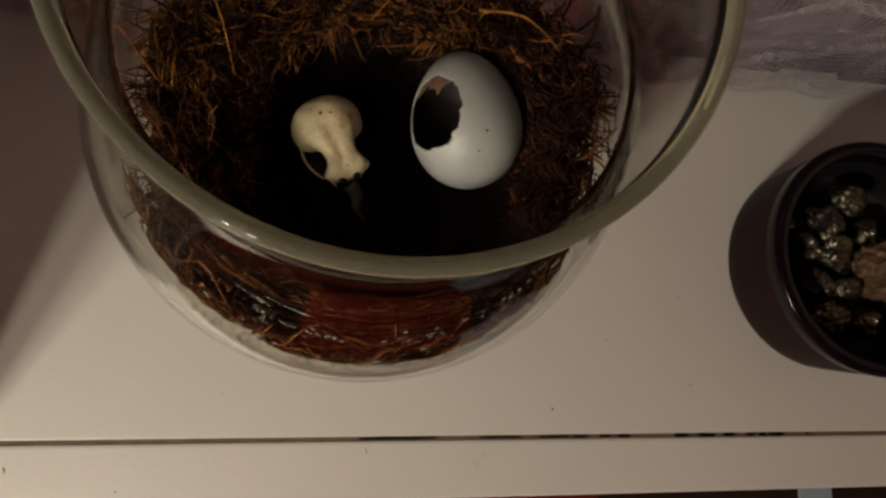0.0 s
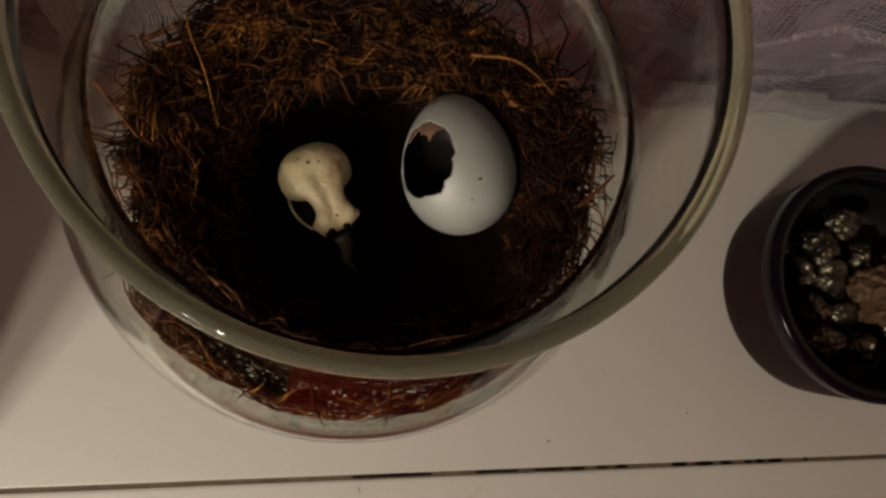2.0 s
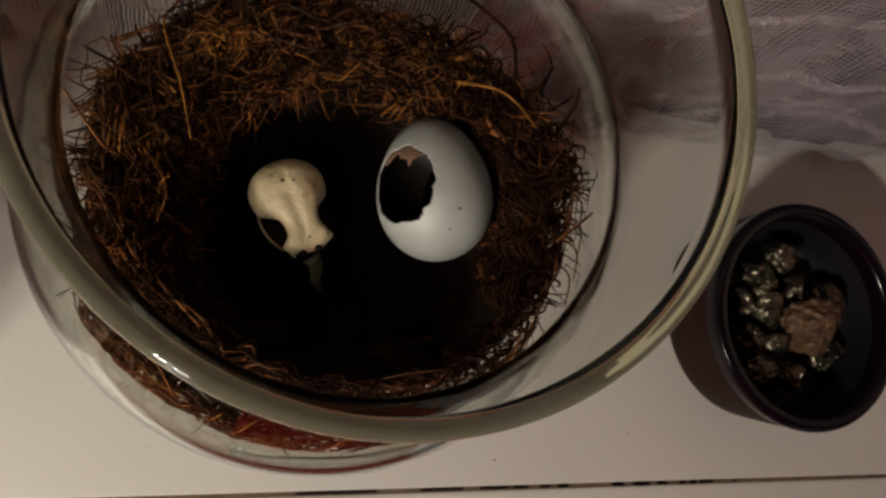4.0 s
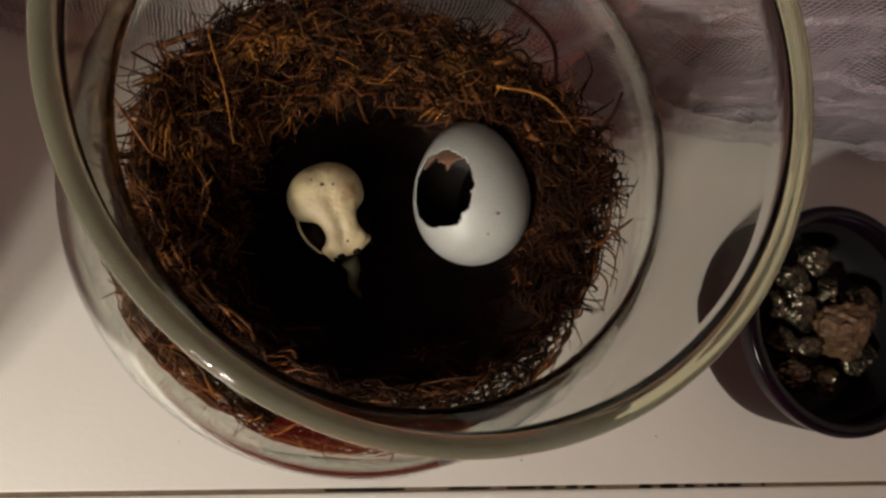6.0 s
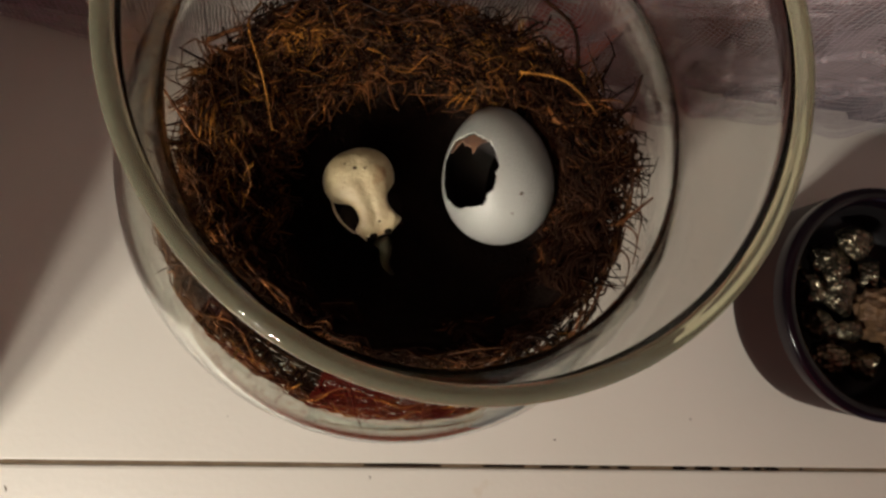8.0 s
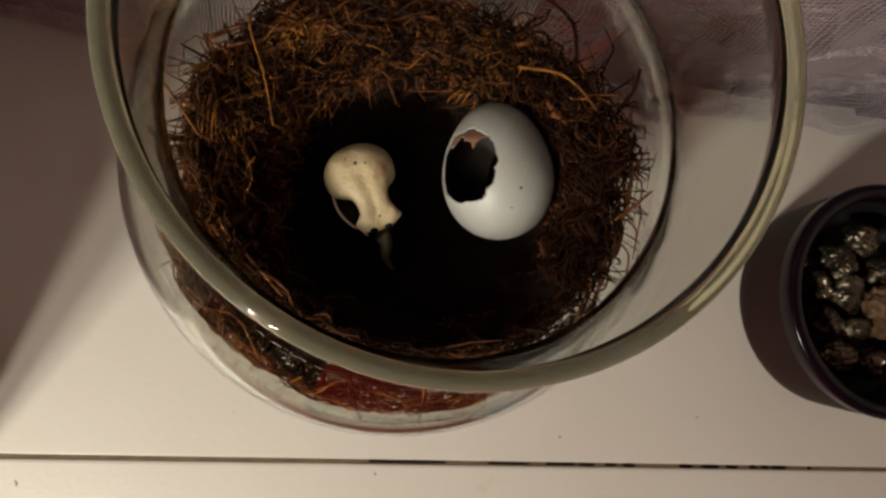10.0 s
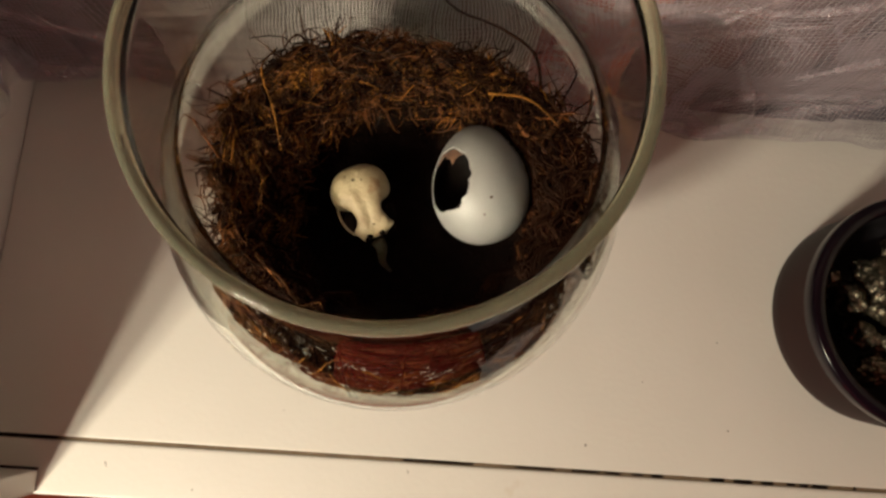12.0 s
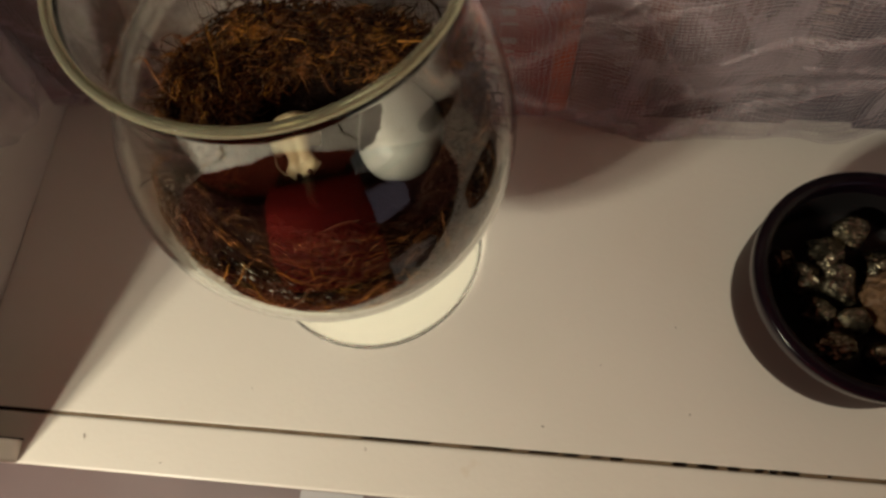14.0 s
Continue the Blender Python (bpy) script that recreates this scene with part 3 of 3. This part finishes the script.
hole = [f for f in bm.faces if in_hole(f.calc_center_median())]
torn = bmesh.new()               # dried membrane that still hangs from the upper edge of the hole
for f in hole:
    c = f.calc_center_median()
    if c.y - HOLE_C.y > 0.0072 + 0.0030 * noise.noise(c * 330) + 0.0014 * noise.noise(c * 1100) + 0.35 * max(0.0, c.x + 0.0105):
        torn.faces.new([torn.verts.new(EGG_C + (v.co - EGG_C) * (0.965 - 6.0 * max(0.0, 0.0085 - (c - HOLE_C).length))) for v in f.verts])
bmesh.ops.remove_doubles(torn, verts=torn.verts[:], dist=0.00012)
bmesh.ops.delete(bm, geom=hole, context="FACES")
shell = part("shell", bm, SHELL, egg, smooth=True)
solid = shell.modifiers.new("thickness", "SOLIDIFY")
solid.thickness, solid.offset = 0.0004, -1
# inner face carries the hollow's shade as colour
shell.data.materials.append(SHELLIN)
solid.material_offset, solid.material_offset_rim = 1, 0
mem = part("membrane", torn, MEMBRANE, egg, "dried orange-brown membrane at the edge of the hole", smooth=True)
sm = mem.modifiers.new("thickness", "SOLIDIFY")
sm.thickness = 0.0003


def fleck(parent, at, normal, size, name="fleck"):
    bm = bmesh.new()
    bmesh.ops.create_icosphere(bm, subdivisions=2, radius=1)
    for v in bm.verts:
        v.co *= 1 + 0.45 * noise.noise(v.co * 2.1 + Vector(at) * 900)
    q = Vector(normal).to_track_quat("Z", "Y")
    bmesh.ops.transform(bm, matrix=Matrix.LocRotScale(at, q, (size, size * 0.8, size * 0.18)), verts=bm.verts[:])
    return part(name, bm, SPOT, parent, smooth=True)


def on_egg(x, y):
    """The shell's point above (x, y), found by walking over it."""
    best = min(((egg_shape(2 * math.pi * i / 200, math.pi * j / 100)) for i in range(200) for j in range(5, 96)),
               key=lambda p: (p.x - x) ** 2 + (p.y - y) ** 2 - (0.001 if p.z > EGG_C.z else 0))
    return best


for x, y, s in ((0.0026, -0.0082, 0.00062), (0.0010, -0.0135, 0.00040)):
    p = on_egg(x, y)
    fleck(egg, p, p - EGG_C, s)

# ---- bird skull ----
skull = thing("bird_skull", (-0.0157, 0.0992, 0.1100), "small aged bird skull resting in the nest cup", "skull")
skull.rotation_euler = (radians(-4), radians(-5), radians(23))
skull.scale = (0.95, 0.97, 0.97)
# half width, top and bottom along the skull from the back of the head to the beak's root
stations = [(0.0118, 0.0012, 0.0105, 0.0070), (0.0112, 0.0048, 0.0138, 0.0038), (0.0095, 0.0078, 0.0162, 0.0020), (0.0070, 0.0098, 0.0180, 0.0010),
            (0.0040, 0.0107, 0.0188, 0.0010), (0.0010, 0.0105, 0.0188, 0.0015), (-0.0018, 0.0094, 0.0182, 0.0040), (-0.0033, 0.0072, 0.0178, 0.0090),
            (-0.0046, 0.0056, 0.0175, 0.0115), (-0.0062, 0.0048, 0.0171, 0.0122), (-0.0086, 0.0045, 0.0166, 0.0120), (-0.0101, 0.0051, 0.0162, 0.0108),
            (-0.0112, 0.0062, 0.0156, 0.0096), (-0.0120, 0.0067, 0.0150, 0.0090), (-0.0131, 0.0064, 0.0143, 0.0092), (-0.0142, 0.0044, 0.0132, 0.0094), (-0.0151, 0.0030, 0.0122, 0.0095)]
bm = bmesh.new()
rings = []
for y, w, zt, zb in stations:
    ring = []
    for i in range(40):
        a = 2 * math.pi * i / 40
        c, s = math.cos(a), math.sin(a)
        x = w * math.copysign(abs(c) ** 0.85, c)
        z = (zt + zb) / 2 + (zt - zb) / 2 * math.copysign(abs(s) ** 0.9, s)
        k = 1 + (0.06 if y > -0.009 else 0.20) * noise.noise(Vector((x, y, z)) * 480) + 0.05 * noise.noise(Vector((x, y, z)) * 140)
        z -= 0.0007 * math.exp(-(x / 0.0012) ** 2) * (1 if s > 0 else 0) * (1 if y < 0.004 else 0.3)
        ring.append(bm.verts.new((x * k + 0.0009 * min(1.0, max(0.0, -(y + 0.001) / 0.004)), y, z)))
    rings.append(ring)
for a, b in zip(rings, rings[1:]):
    for i in range(40):
        bm.faces.new((a[i], a[(i + 1) % 40], b[(i + 1) % 40], b[i]))
bm.faces.new(rings[0])
bm.faces.new(rings[-1])
cr = part("cranium", bm, BONE, skull, smooth=True)
sub = cr.modifiers.new("smooth", "SUBSURF")
sub.levels = sub.render_levels = 1


for sx in (-1, 1):
    bar = []
    for i in range(8):
        bar.append(Vector((sx * (0.0092 - 0.0003 * max(0, i - 3) ** 1.2), -0.0010 - 0.0018 * i, 0.0068 + 0.0003 * i)))
    if sx < 0:
        bar = [Vector((-0.0092 - 0.0012 * math.sin(2.6 * i / 7) + 0.0034 * (i / 7) ** 2, 0.0004 - 0.0018 * i, 0.0102 + 0.0002 * i)) for i in range(8)]
        tube(bar, lambda q: 0.00040 - 0.00014 * q, BONE, "cheek_bar", skull, "thin bony arch beside the eye socket")
    else:
        tube(bar, lambda q: 0.00034, DARKROOT_SHADE, "cheek_bar", skull)
    # solid dark balls in place of the shaded hollows
    bm = bmesh.new()
    bmesh.ops.create_uvsphere(bm, u_segments=24, v_segments=14, radius=1)
    bmesh.ops.transform(bm, matrix=Matrix.LocRotScale((sx * 0.0056, -0.0072, 0.0085), None, (0.0036, 0.0046, 0.0050)), verts=bm.verts[:])
    part("eye_socket", bm, SOCKET, skull, "near-black ball for the shade in the eye socket", smooth=True)
    tube([Vector((sx * (0.0046 - 0.0002 * i), -0.0126 - 0.0006 * i, 0.0118 - 0.0005 * i)) for i in range(5)], lambda q: 0.0010 - 0.0008 * q, BONE, "nasal_bar", skull)
    bm = bmesh.new()
    bmesh.ops.create_uvsphere(bm, u_segments=16, v_segments=10, radius=1)
    bmesh.ops.transform(bm, matrix=Matrix.LocRotScale((sx * 0.0022 + 0.0006, -0.0147, 0.0118), None, (0.0012, 0.0010, 0.0014)), verts=bm.verts[:])
    part("nostril", bm, SOCKET, skull, "near-black bead for the shade in the nostril", smooth=True)
tube([Vector((0.0008 * math.sin(i), -0.0160 - 0.0014 * i, 0.0100 - 0.0007 * i - 0.00008 * i * i)) for i in range(8)],
     lambda q: 0.0026 * (1 - 0.8 * q), BEAK, "beak", skull, "dark brown horn beak")
for x, y, s in ((-0.0005, 0.0040, 0.00060), (0.0022, 0.0031, 0.00042), (-0.0028, 0.0060, 0.00035), (0.0012, -0.0118, 0.0004), (-0.0020, -0.0125, 0.0004)):
    w = next(((zt) for yy, ww, zt, zb in stations if yy <= y), 0.0188)
    fleck(skull, (x, y, w - 0.0001), (0, 0.1, 1), s)

# ---- pot with ore ----
pot = thing("plum_pot", (0.2360, 0.0845, 0.0), "round glazed dark plum pot holding chunks of ore", "pot")
part("pot_wall", lathe([(0.0, 0.0002), (0.049, 0.0002), (0.0512, 0.0008), (0.0522, 0.0024), (0.0530, 0.010), (0.0540, 0.024), (0.0545, 0.0350)], 96), POTSIDE, pot, smooth=True)
part("pot_rim", lathe([(0.0545, 0.0350), (0.0550, 0.0385), (0.0553, 0.0408), (0.0550, 0.0424), (0.0540, 0.0433), (0.0520, 0.0436), (0.0500, 0.0432), (0.0486, 0.0420), (0.0480, 0.0400), (0.0480, 0.0340)], 96), POTDARK, pot, "glossy dark plum rim", smooth=True)
part("pot_inside", lathe([(0.0480, 0.0340), (0.0480, 0.020), (0.0475, 0.010), (0.046, 0.0075), (0.0, 0.007)], 96), POTIN, pot, "black inside", smooth=True)


def ore(at, size, mat, seed, name="ore_chunk"):
    bm = bmesh.new()
    bmesh.ops.create_icosphere(bm, subdivisions=4, radius=1)
    r = random.Random(seed)
    planes = [(Vector((r.gauss(0, 1), r.gauss(0, 1), r.gauss(0, 1))).normalized(), r.uniform(0.62, 0.95)) for _ in range(11)]
    off = Vector((r.random(), r.random(), r.random())) * 20
    for v in bm.verts:
        p = v.co.normalized()
        for n, d in planes:
            h = p.dot(n)
            if h > d:
                p = p - n * (h - d)
        cell = noise.cell(p * 5.5 + off)
        p *= 1 + 0.10 * noise.noise(p * 3.2 + off) + 0.06 * cell + 0.05 * noise.noise(p * 9 + off)
        v.co = p
    bmesh.ops.transform(bm, matrix=Matrix.LocRotScale((0, 0, 0), Euler((r.random() * 6, r.random() * 6, r.random() * 6)), (size, size * r.uniform(0.7, 0.95), size * r.uniform(0.65, 0.9))), verts=bm.verts[:])
    ob = part(name, bm, mat)
    ob.location = at
    return tagged(ob, "rusty brown rough ore chunk in the pot" if mat == RUSTROCK else "glittering brassy pyrite chunk in the pot", "rock", "ore chunks in the pot")


for i, (x, y, z, s, m) in enumerate(((-0.003, 0.031, 0.024, 0.0085, PYRITE), (-0.015, 0.021, 0.022, 0.010, PYRITE), (-0.026, 0.006, 0.020, 0.010, PYRITE),
                                     (-0.010, 0.004, 0.022, 0.0105, PYRITE), (-0.022, -0.010, 0.020, 0.009, PYRITE), (0.014, -0.004, 0.024, 0.0155, RUSTROCK),
                                     (-0.006, -0.014, 0.020, 0.009, PYRITE), (-0.015, -0.027, 0.018, 0.009, PYRITE), (0.006, -0.030, 0.017, 0.009, PYRITE),
                                     (0.030, 0.012, 0.018, 0.010, PYRITE), (0.030, -0.018, 0.017, 0.010, PYRITE), (0.012, 0.018, 0.016, 0.009, PYRITE), (-0.034, 0.016, 0.015, 0.008, PYRITE))):
    ore((0.2390 + x, 0.0845 + y, z), s * 1.14, m, i + 3)

# ---- books behind the cloth ----
SPINES = []


def book(x0, width, height, depth, colour, label, lean=0.0):
    mat = material("cover_" + str(len(SPINES)), colour, 0.6, second=tuple(c * 0.7 for c in colour), scale=50)
    b = thing("book", (x0 + width / 2, 0.1920 + 0.002 * math.sin(x0 * 90), 0.0), label, "book", "books behind the cloth")
    part("cover_spine", box(-width / 2, 0, 0, width / 2, 0.0025, height, 0.0009), mat, b)
    for sx in (-1, 1):
        part("cover_board", box(sx * width / 2 - (0.002 if sx > 0 else 0), 0.0026, 0, sx * width / 2 + (0.002 if sx < 0 else 0), depth, height), mat, b)
    part("page_block", box(-width / 2 + 0.0022, 0.004, 0.002, width / 2 - 0.0022, depth - 0.003, height - 0.003), PAPER, b, "cream pages")
    SPINES.append((b, width, height))
    return b


x = LEFT + 0.002
for w, h, col, lb in ((0.030, 0.20, (0.24, 0.20, 0.18), "dull grey-brown book under white gauze"), (0.036, 0.21, (0.15, 0.13, 0.12), "grey cloth-bound book under white gauze"),
                      (0.028, 0.19, (0.20, 0.17, 0.15), "pale brown book under white gauze"), (0.042, 0.22, (0.10, 0.09, 0.085), "dark grey book under white gauze"),
                      (0.040, 0.20, (0.17, 0.15, 0.14), "grey-beige book under white gauze"), (0.034, 0.21, (0.16, 0.09, 0.08), "brown-red book under white gauze"),
                      (0.046, 0.20, (0.24, 0.07, 0.055), "dull brown-red book under gauze"), (0.040, 0.21, (0.36, 0.05, 0.03), "red book with pale lettering under gauze"),
                      (0.012, 0.21, (0.62, 0.13, 0.03), "thin orange book under gauze"), (0.044, 0.20, (0.20, 0.085, 0.055), "olive brown book with pale lettering under gauze"),
                      (0.036, 0.21, (0.08, 0.035, 0.030), "dark maroon book under white gauze"),
                      (0.044, 0.20, (0.028, 0.026, 0.036), "dark blue-black book with pale lettering under gauze"), (0.036, 0.21, (0.022, 0.026, 0.050), "navy book under white gauze"),
                      (0.040, 0.20, (0.030, 0.032, 0.055), "black-blue book under white gauze"), (0.050, 0.21, (0.05, 0.045, 0.05), "charcoal book under white gauze"),
                      (0.050, 0.20, (0.045, 0.04, 0.045), "black book under white gauze")):
    book(x, w - 0.0008, h, 0.115, col, lb)
    x += w

# pale lettering on three spines, too blurred to read
for b, z0, count, side in ((SPINES[7][0], 0.045, 9, -0.004), (SPINES[9][0], 0.026, 12, 0.002), (SPINES[11][0], 0.050, 8, 0.004)):
    r2 = random.Random(count)
    for i in range(count):
        if i in (4, 8):
            continue
        h = 0.0016 if i % 3 else 0.0042
        w = 0.0085 if i % 2 else 0.0066
        part("lettering_bar", box(side - w / 2, -0.0004, z0 + i * 0.0068, side + w / 2, 0.0001, z0 + i * 0.0068 + h), LETTER, b, "pale lettering")

# ---- gauze cloth ----
gauze = thing("gauze_cloth", (0.0, 0.182, 0.0), "torn white cheesecloth draped over the books", "cloth")


def hem(u):
    """Height of the torn lower edge over the shelf."""
    return 0.0075 + 0.006 * noise.noise(Vector((u * 14, 0.3, 4))) - 0.011 * math.exp(-((u - 0.132) / 0.022) ** 2) + 0.004 * math.sin(u * 23 + 1)


def drape(u, v):
    """The cloth: u along the shelf in metres, v up from its hem."""
    wob = noise.noise(Vector((u * 11, v * 9, 2.0)))
    big = noise.noise(Vector((u * 5 + 3, v * 6, 8.0)))
    fine = noise.noise(Vector((u * 30, v * 30, 7.0)))
    y = 0.0025 + 0.0035 * math.sin(u * 30 + 7 * wob + v * 22) + 0.0035 * wob + 0.002 * fine - 0.004 * math.exp(-(v / 0.012) ** 2)
    z = hem(u) + v * 0.93 + 0.006 * wob * min(1, v / 0.03) + 0.0025 * fine
    return Vector((u + 0.014 * big + 0.010 * wob + 0.003 * fine, min(y, 0.0075), max(0.0008, z)))


for nm, across in (("warp_threads", True), ("weft_threads", False)):
    s = Strands()
    if across:
        u = LEFT - 0.004
        while u < 0.56:
            dense = 1.0 if -0.09 < u < 0.03 else 0.0
            tear = 0.003 * noise.noise(Vector((u * 90, 1, 1)))
            s.add([drape(u + 0.0003 * math.sin(k * 2.1), tear + 0.215 * k / 60) for k in range(61)], 0.00019 if dense else 0.00020, 1.0)
            u += (0.0014 if dense else 0.0022) * (0.55 + 1.1 * abs(noise.noise(Vector((u * 45, 3, 3)))) + 0.3)
    else:
        v = 0.0005
        while v < 0.215:
            s.add([drape(LEFT - 0.004 + 0.76 * k / 240, v + 0.0030 * noise.noise(Vector((k * 0.07, v * 60, 5)))) for k in range(241)], 0.00020, 1.0)
            v += 0.0024 * (0.55 + 1.1 * abs(noise.noise(Vector((v * 70, 9, 3)))) + 0.3)
    ob = raw(nm, s.v, s.f, GAUZE, gauze, "fine loose white threads")
    ob["kind"] = "stuff"
s = Strands()
u = -0.125
while u < 0.045:
    s.add([drape(u + 0.0003 * math.sin(k * 1.7), 0.006 + 0.20 * k / 50) + Vector((0, -0.0035, 0)) for k in range(51)], 0.00046, 1.0)
    u += 0.00155 + 0.0006 * noise.noise(Vector((u * 300, 1, 4)))
v = 0.010
while v < 0.20:
    s.add([drape(-0.125 + 0.17 * k / 70, v) + Vector((0, -0.0035, 0)) for k in range(71)], 0.00013, 1.0)
    v += 0.0030 * (0.7 + 0.6 * abs(noise.noise(Vector((v * 90, 2, 6)))) + 0.1)
ob = raw("doubled_threads", s.v, s.f, LINEN, gauze, "doubled whiter layer of gauze")
ob["kind"] = "stuff"
VEIL = bpy.data.materials.new("fine_gauze_veil")
VEIL.use_nodes = True
nt = VEIL.node_tree
vb = nt.nodes["Principled BSDF"]
vb.inputs["Base Color"].default_value = (0.46, 0.40, 0.425, 1)
vb.inputs["Roughness"].default_value = 0.95
vb.inputs["Specular IOR Level"].default_value = 0.05
vc = nt.nodes.new("ShaderNodeTexCoord")
cloud = nt.nodes.new("ShaderNodeTexNoise")
cloud.inputs["Scale"].default_value, cloud.inputs["Detail"].default_value, cloud.inputs["Distortion"].default_value = 26, 6, 1.2
nt.links.new(vc.outputs["Object"], cloud.inputs["Vector"])
thin = nt.nodes.new("ShaderNodeMapRange")
for key, val in (("From Min", 0.36), ("From Max", 0.68), ("To Min", 0.10), ("To Max", 0.62)):
    thin.inputs[key].default_value = val
nt.links.new(cloud.outputs["Fac"], thin.inputs["Value"])
nt.links.new(thin.outputs["Result"], vb.inputs["Alpha"])
vv, vf = [], []
for k in range(201):
    for i in range(41):
        vv.append(drape(LEFT - 0.002 + 0.76 * k / 200, 0.002 + 0.21 * i / 40) + Vector((0, 0.0006, 0)))
for k in range(200):
    for i in range(40):
        q = k * 41 + i
        vf.append((q, q + 41, q + 42, q + 1))
raw("veil", vv, vf, VEIL, gauze, "fluffy see-through haze of broken fibres").visible_shadow = False
sv, sf = [], []                  # the cloth's end, hung round the corner on to the side panel
for k in range(41):
    q = k / 40
    for i in range(31):
        low = 0.012 + 0.075 * q ** 1.5 + 0.006 * math.sin(9 * q)
        z = low + (0.215 - low) * i / 30
        wave = 0.0025 * math.sin(26 * q + 3 * noise.noise(Vector((q * 4, z * 12, 1)))) + 0.002 * noise.noise(Vector((q * 7, z * 20, 5)))
        sv.append((LEFT + 0.0055 + wave + 0.004 * (1 - q) ** 3, 0.006 - 0.095 * q, z))
for k in range(40):
    for i in range(30):
        q = k * 31 + i
        sf.append((q, q + 31, q + 32, q + 1))
raw("side_drape", sv, sf, VEIL, gauze, "see-through end of the cloth on the side panel").visible_shadow = False
FOLD = VEIL.copy()
FOLD.name = "gathered_gauze"
for nd in FOLD.node_tree.nodes:
    if nd.type == "MAP_RANGE":
        nd.inputs["To Min"].default_value, nd.inputs["To Max"].default_value = 0.05, 0.46
    elif nd.type == "TEX_NOISE":
        nd.inputs["Scale"].default_value = 210
    elif nd.type == "BSDF_PRINCIPLED":
        nd.inputs["Base Color"].default_value = (0.60, 0.53, 0.56, 1)
for start, run, rise, sag, tilt, wide in ((-0.205, 0.10, 0.045, -0.020, 0.02, 0.0045), (-0.19, 0.13, 0.016, 0.012, 0.06, 0.004), (-0.13, 0.12, 0.085, -0.02, 0.02, 0.004),
                                          (0.035, 0.12, 0.060, -0.016, 0.03, 0.005), (0.070, 0.17, 0.012, 0.012, 0.02, 0.005), (0.10, 0.07, 0.100, -0.02, -0.07, 0.0035),
                                          (0.13, 0.20, 0.030, 0.008, 0.01, 0.006), (0.16, 0.10, 0.060, 0.006, 0.03, 0.004), (0.08, 0.05, 0.075, 0.01, 0.05, 0.003),
                                          (0.20, 0.18, 0.048, 0.010, -0.01, 0.005), (0.24, 0.20, 0.075, -0.008, 0.02, 0.005), (0.11, 0.16, 0.125, 0.010, 0.01, 0.004)):
    fv, ff = [], []
    for k in range(41):
        q = k / 40
        taper = math.sin(math.pi * min(1.0, 0.06 + q)) ** 0.5 if q < 0.94 else 0.35
        for i in range(7):
            w = (i / 6 - 0.5) * 2
            p = drape(start + run * q, max(0.001, rise + sag * math.sin(3.6 * q + start * 40) + tilt * q + 0.003 * math.sin(9 * q) + wide * taper * w))
            fv.append(p - Vector((0, 0.0006 + 0.0022 * taper * (1 - w * w), 0)))
    for k in range(40):
        for i in range(6):
            q = k * 7 + i
            ff.append((q, q + 7, q + 8, q + 1))
    raw("fold", fv, ff, FOLD, gauze, "gathered fold of gauze")

# specks and lint on the paint
for nm, at, size in (("lint", (-0.1430, -0.0105, 0.0), 0.0022), ("lint", (0.003, -0.0052, 0.0), 0.0018)):
    ob = tube([Vector((0.0004 * math.sin(i), size * (i / 5 - 0.5), 0.00022)) for i in range(6)], lambda q: 0.00016, LINT, nm, None)
    ob.location = at
    tagged(ob, "short grey lint on the painted shelf", "lint", "specks on the shelf")
for at, sz in (((0.1611, 0.0238), 0.0005), ((0.0898, 0.0126), 0.0006), ((0.1561, 0.0673), 0.0004), ((-0.100, -0.0200), 0.0004), ((0.118, 0.045), 0.0003), ((-0.06, 0.02), 0.0003)):
    ob = fleck(None, (0, 0, 0.00006), (0, 0, 1), sz, "speck")
    ob.data.materials[0] = LINT
    ob.location = (*at, 0.0)
    tagged(ob, "tiny speck of dirt on the painted shelf", "speck", "specks on the shelf")

# ---- lamp before the bookcase ----
lamp = thing("floor_lamp", (LAMP.x, LAMP.y, Z0), "brass arched floor lamp with three lit bulbs before the bookcase", "lamp")
H = LAMP.z - Z0
FOOT = Vector((-0.52, -0.58, 0.0))
base = part("lamp_base", lathe([(0.0, 0.0125), (0.11, 0.0125), (0.115, 0.018), (0.10, 0.028), (0.02, 0.040), (0.0, 0.042)], 48), BRASS, lamp, smooth=True)
pole = part("pole", lathe([(0.0, 0.040), (0.009, 0.040), (0.009, H + 0.20), (0.0, H + 0.205)], 20), BRASS, lamp, smooth=True)
base.location = pole.location = FOOT
tube([FOOT * (1 - k / 10) + Vector((0, 0, H + 0.19 - 0.14 * (k / 10) ** 3 + 0.06 * math.sin(math.pi * k / 10))) for k in range(11)], lambda q: 0.006, BRASS, "arched_arm", lamp)
for b in BULBS:
    d = b - LAMP
    tube([Vector((d.x * q, d.y * q, H + 0.05)) for q in (0, 0.5, 1.0)], lambda q: 0.003, BRASS, "lamp_arm", lamp)
    sock = part("bulb_socket", lathe([(0.0, 0.022), (0.008, 0.022), (0.009, 0.05), (0.0, 0.05)], 16), BRASS, lamp, smooth=True)
    sock.location = (d.x, d.y, H)
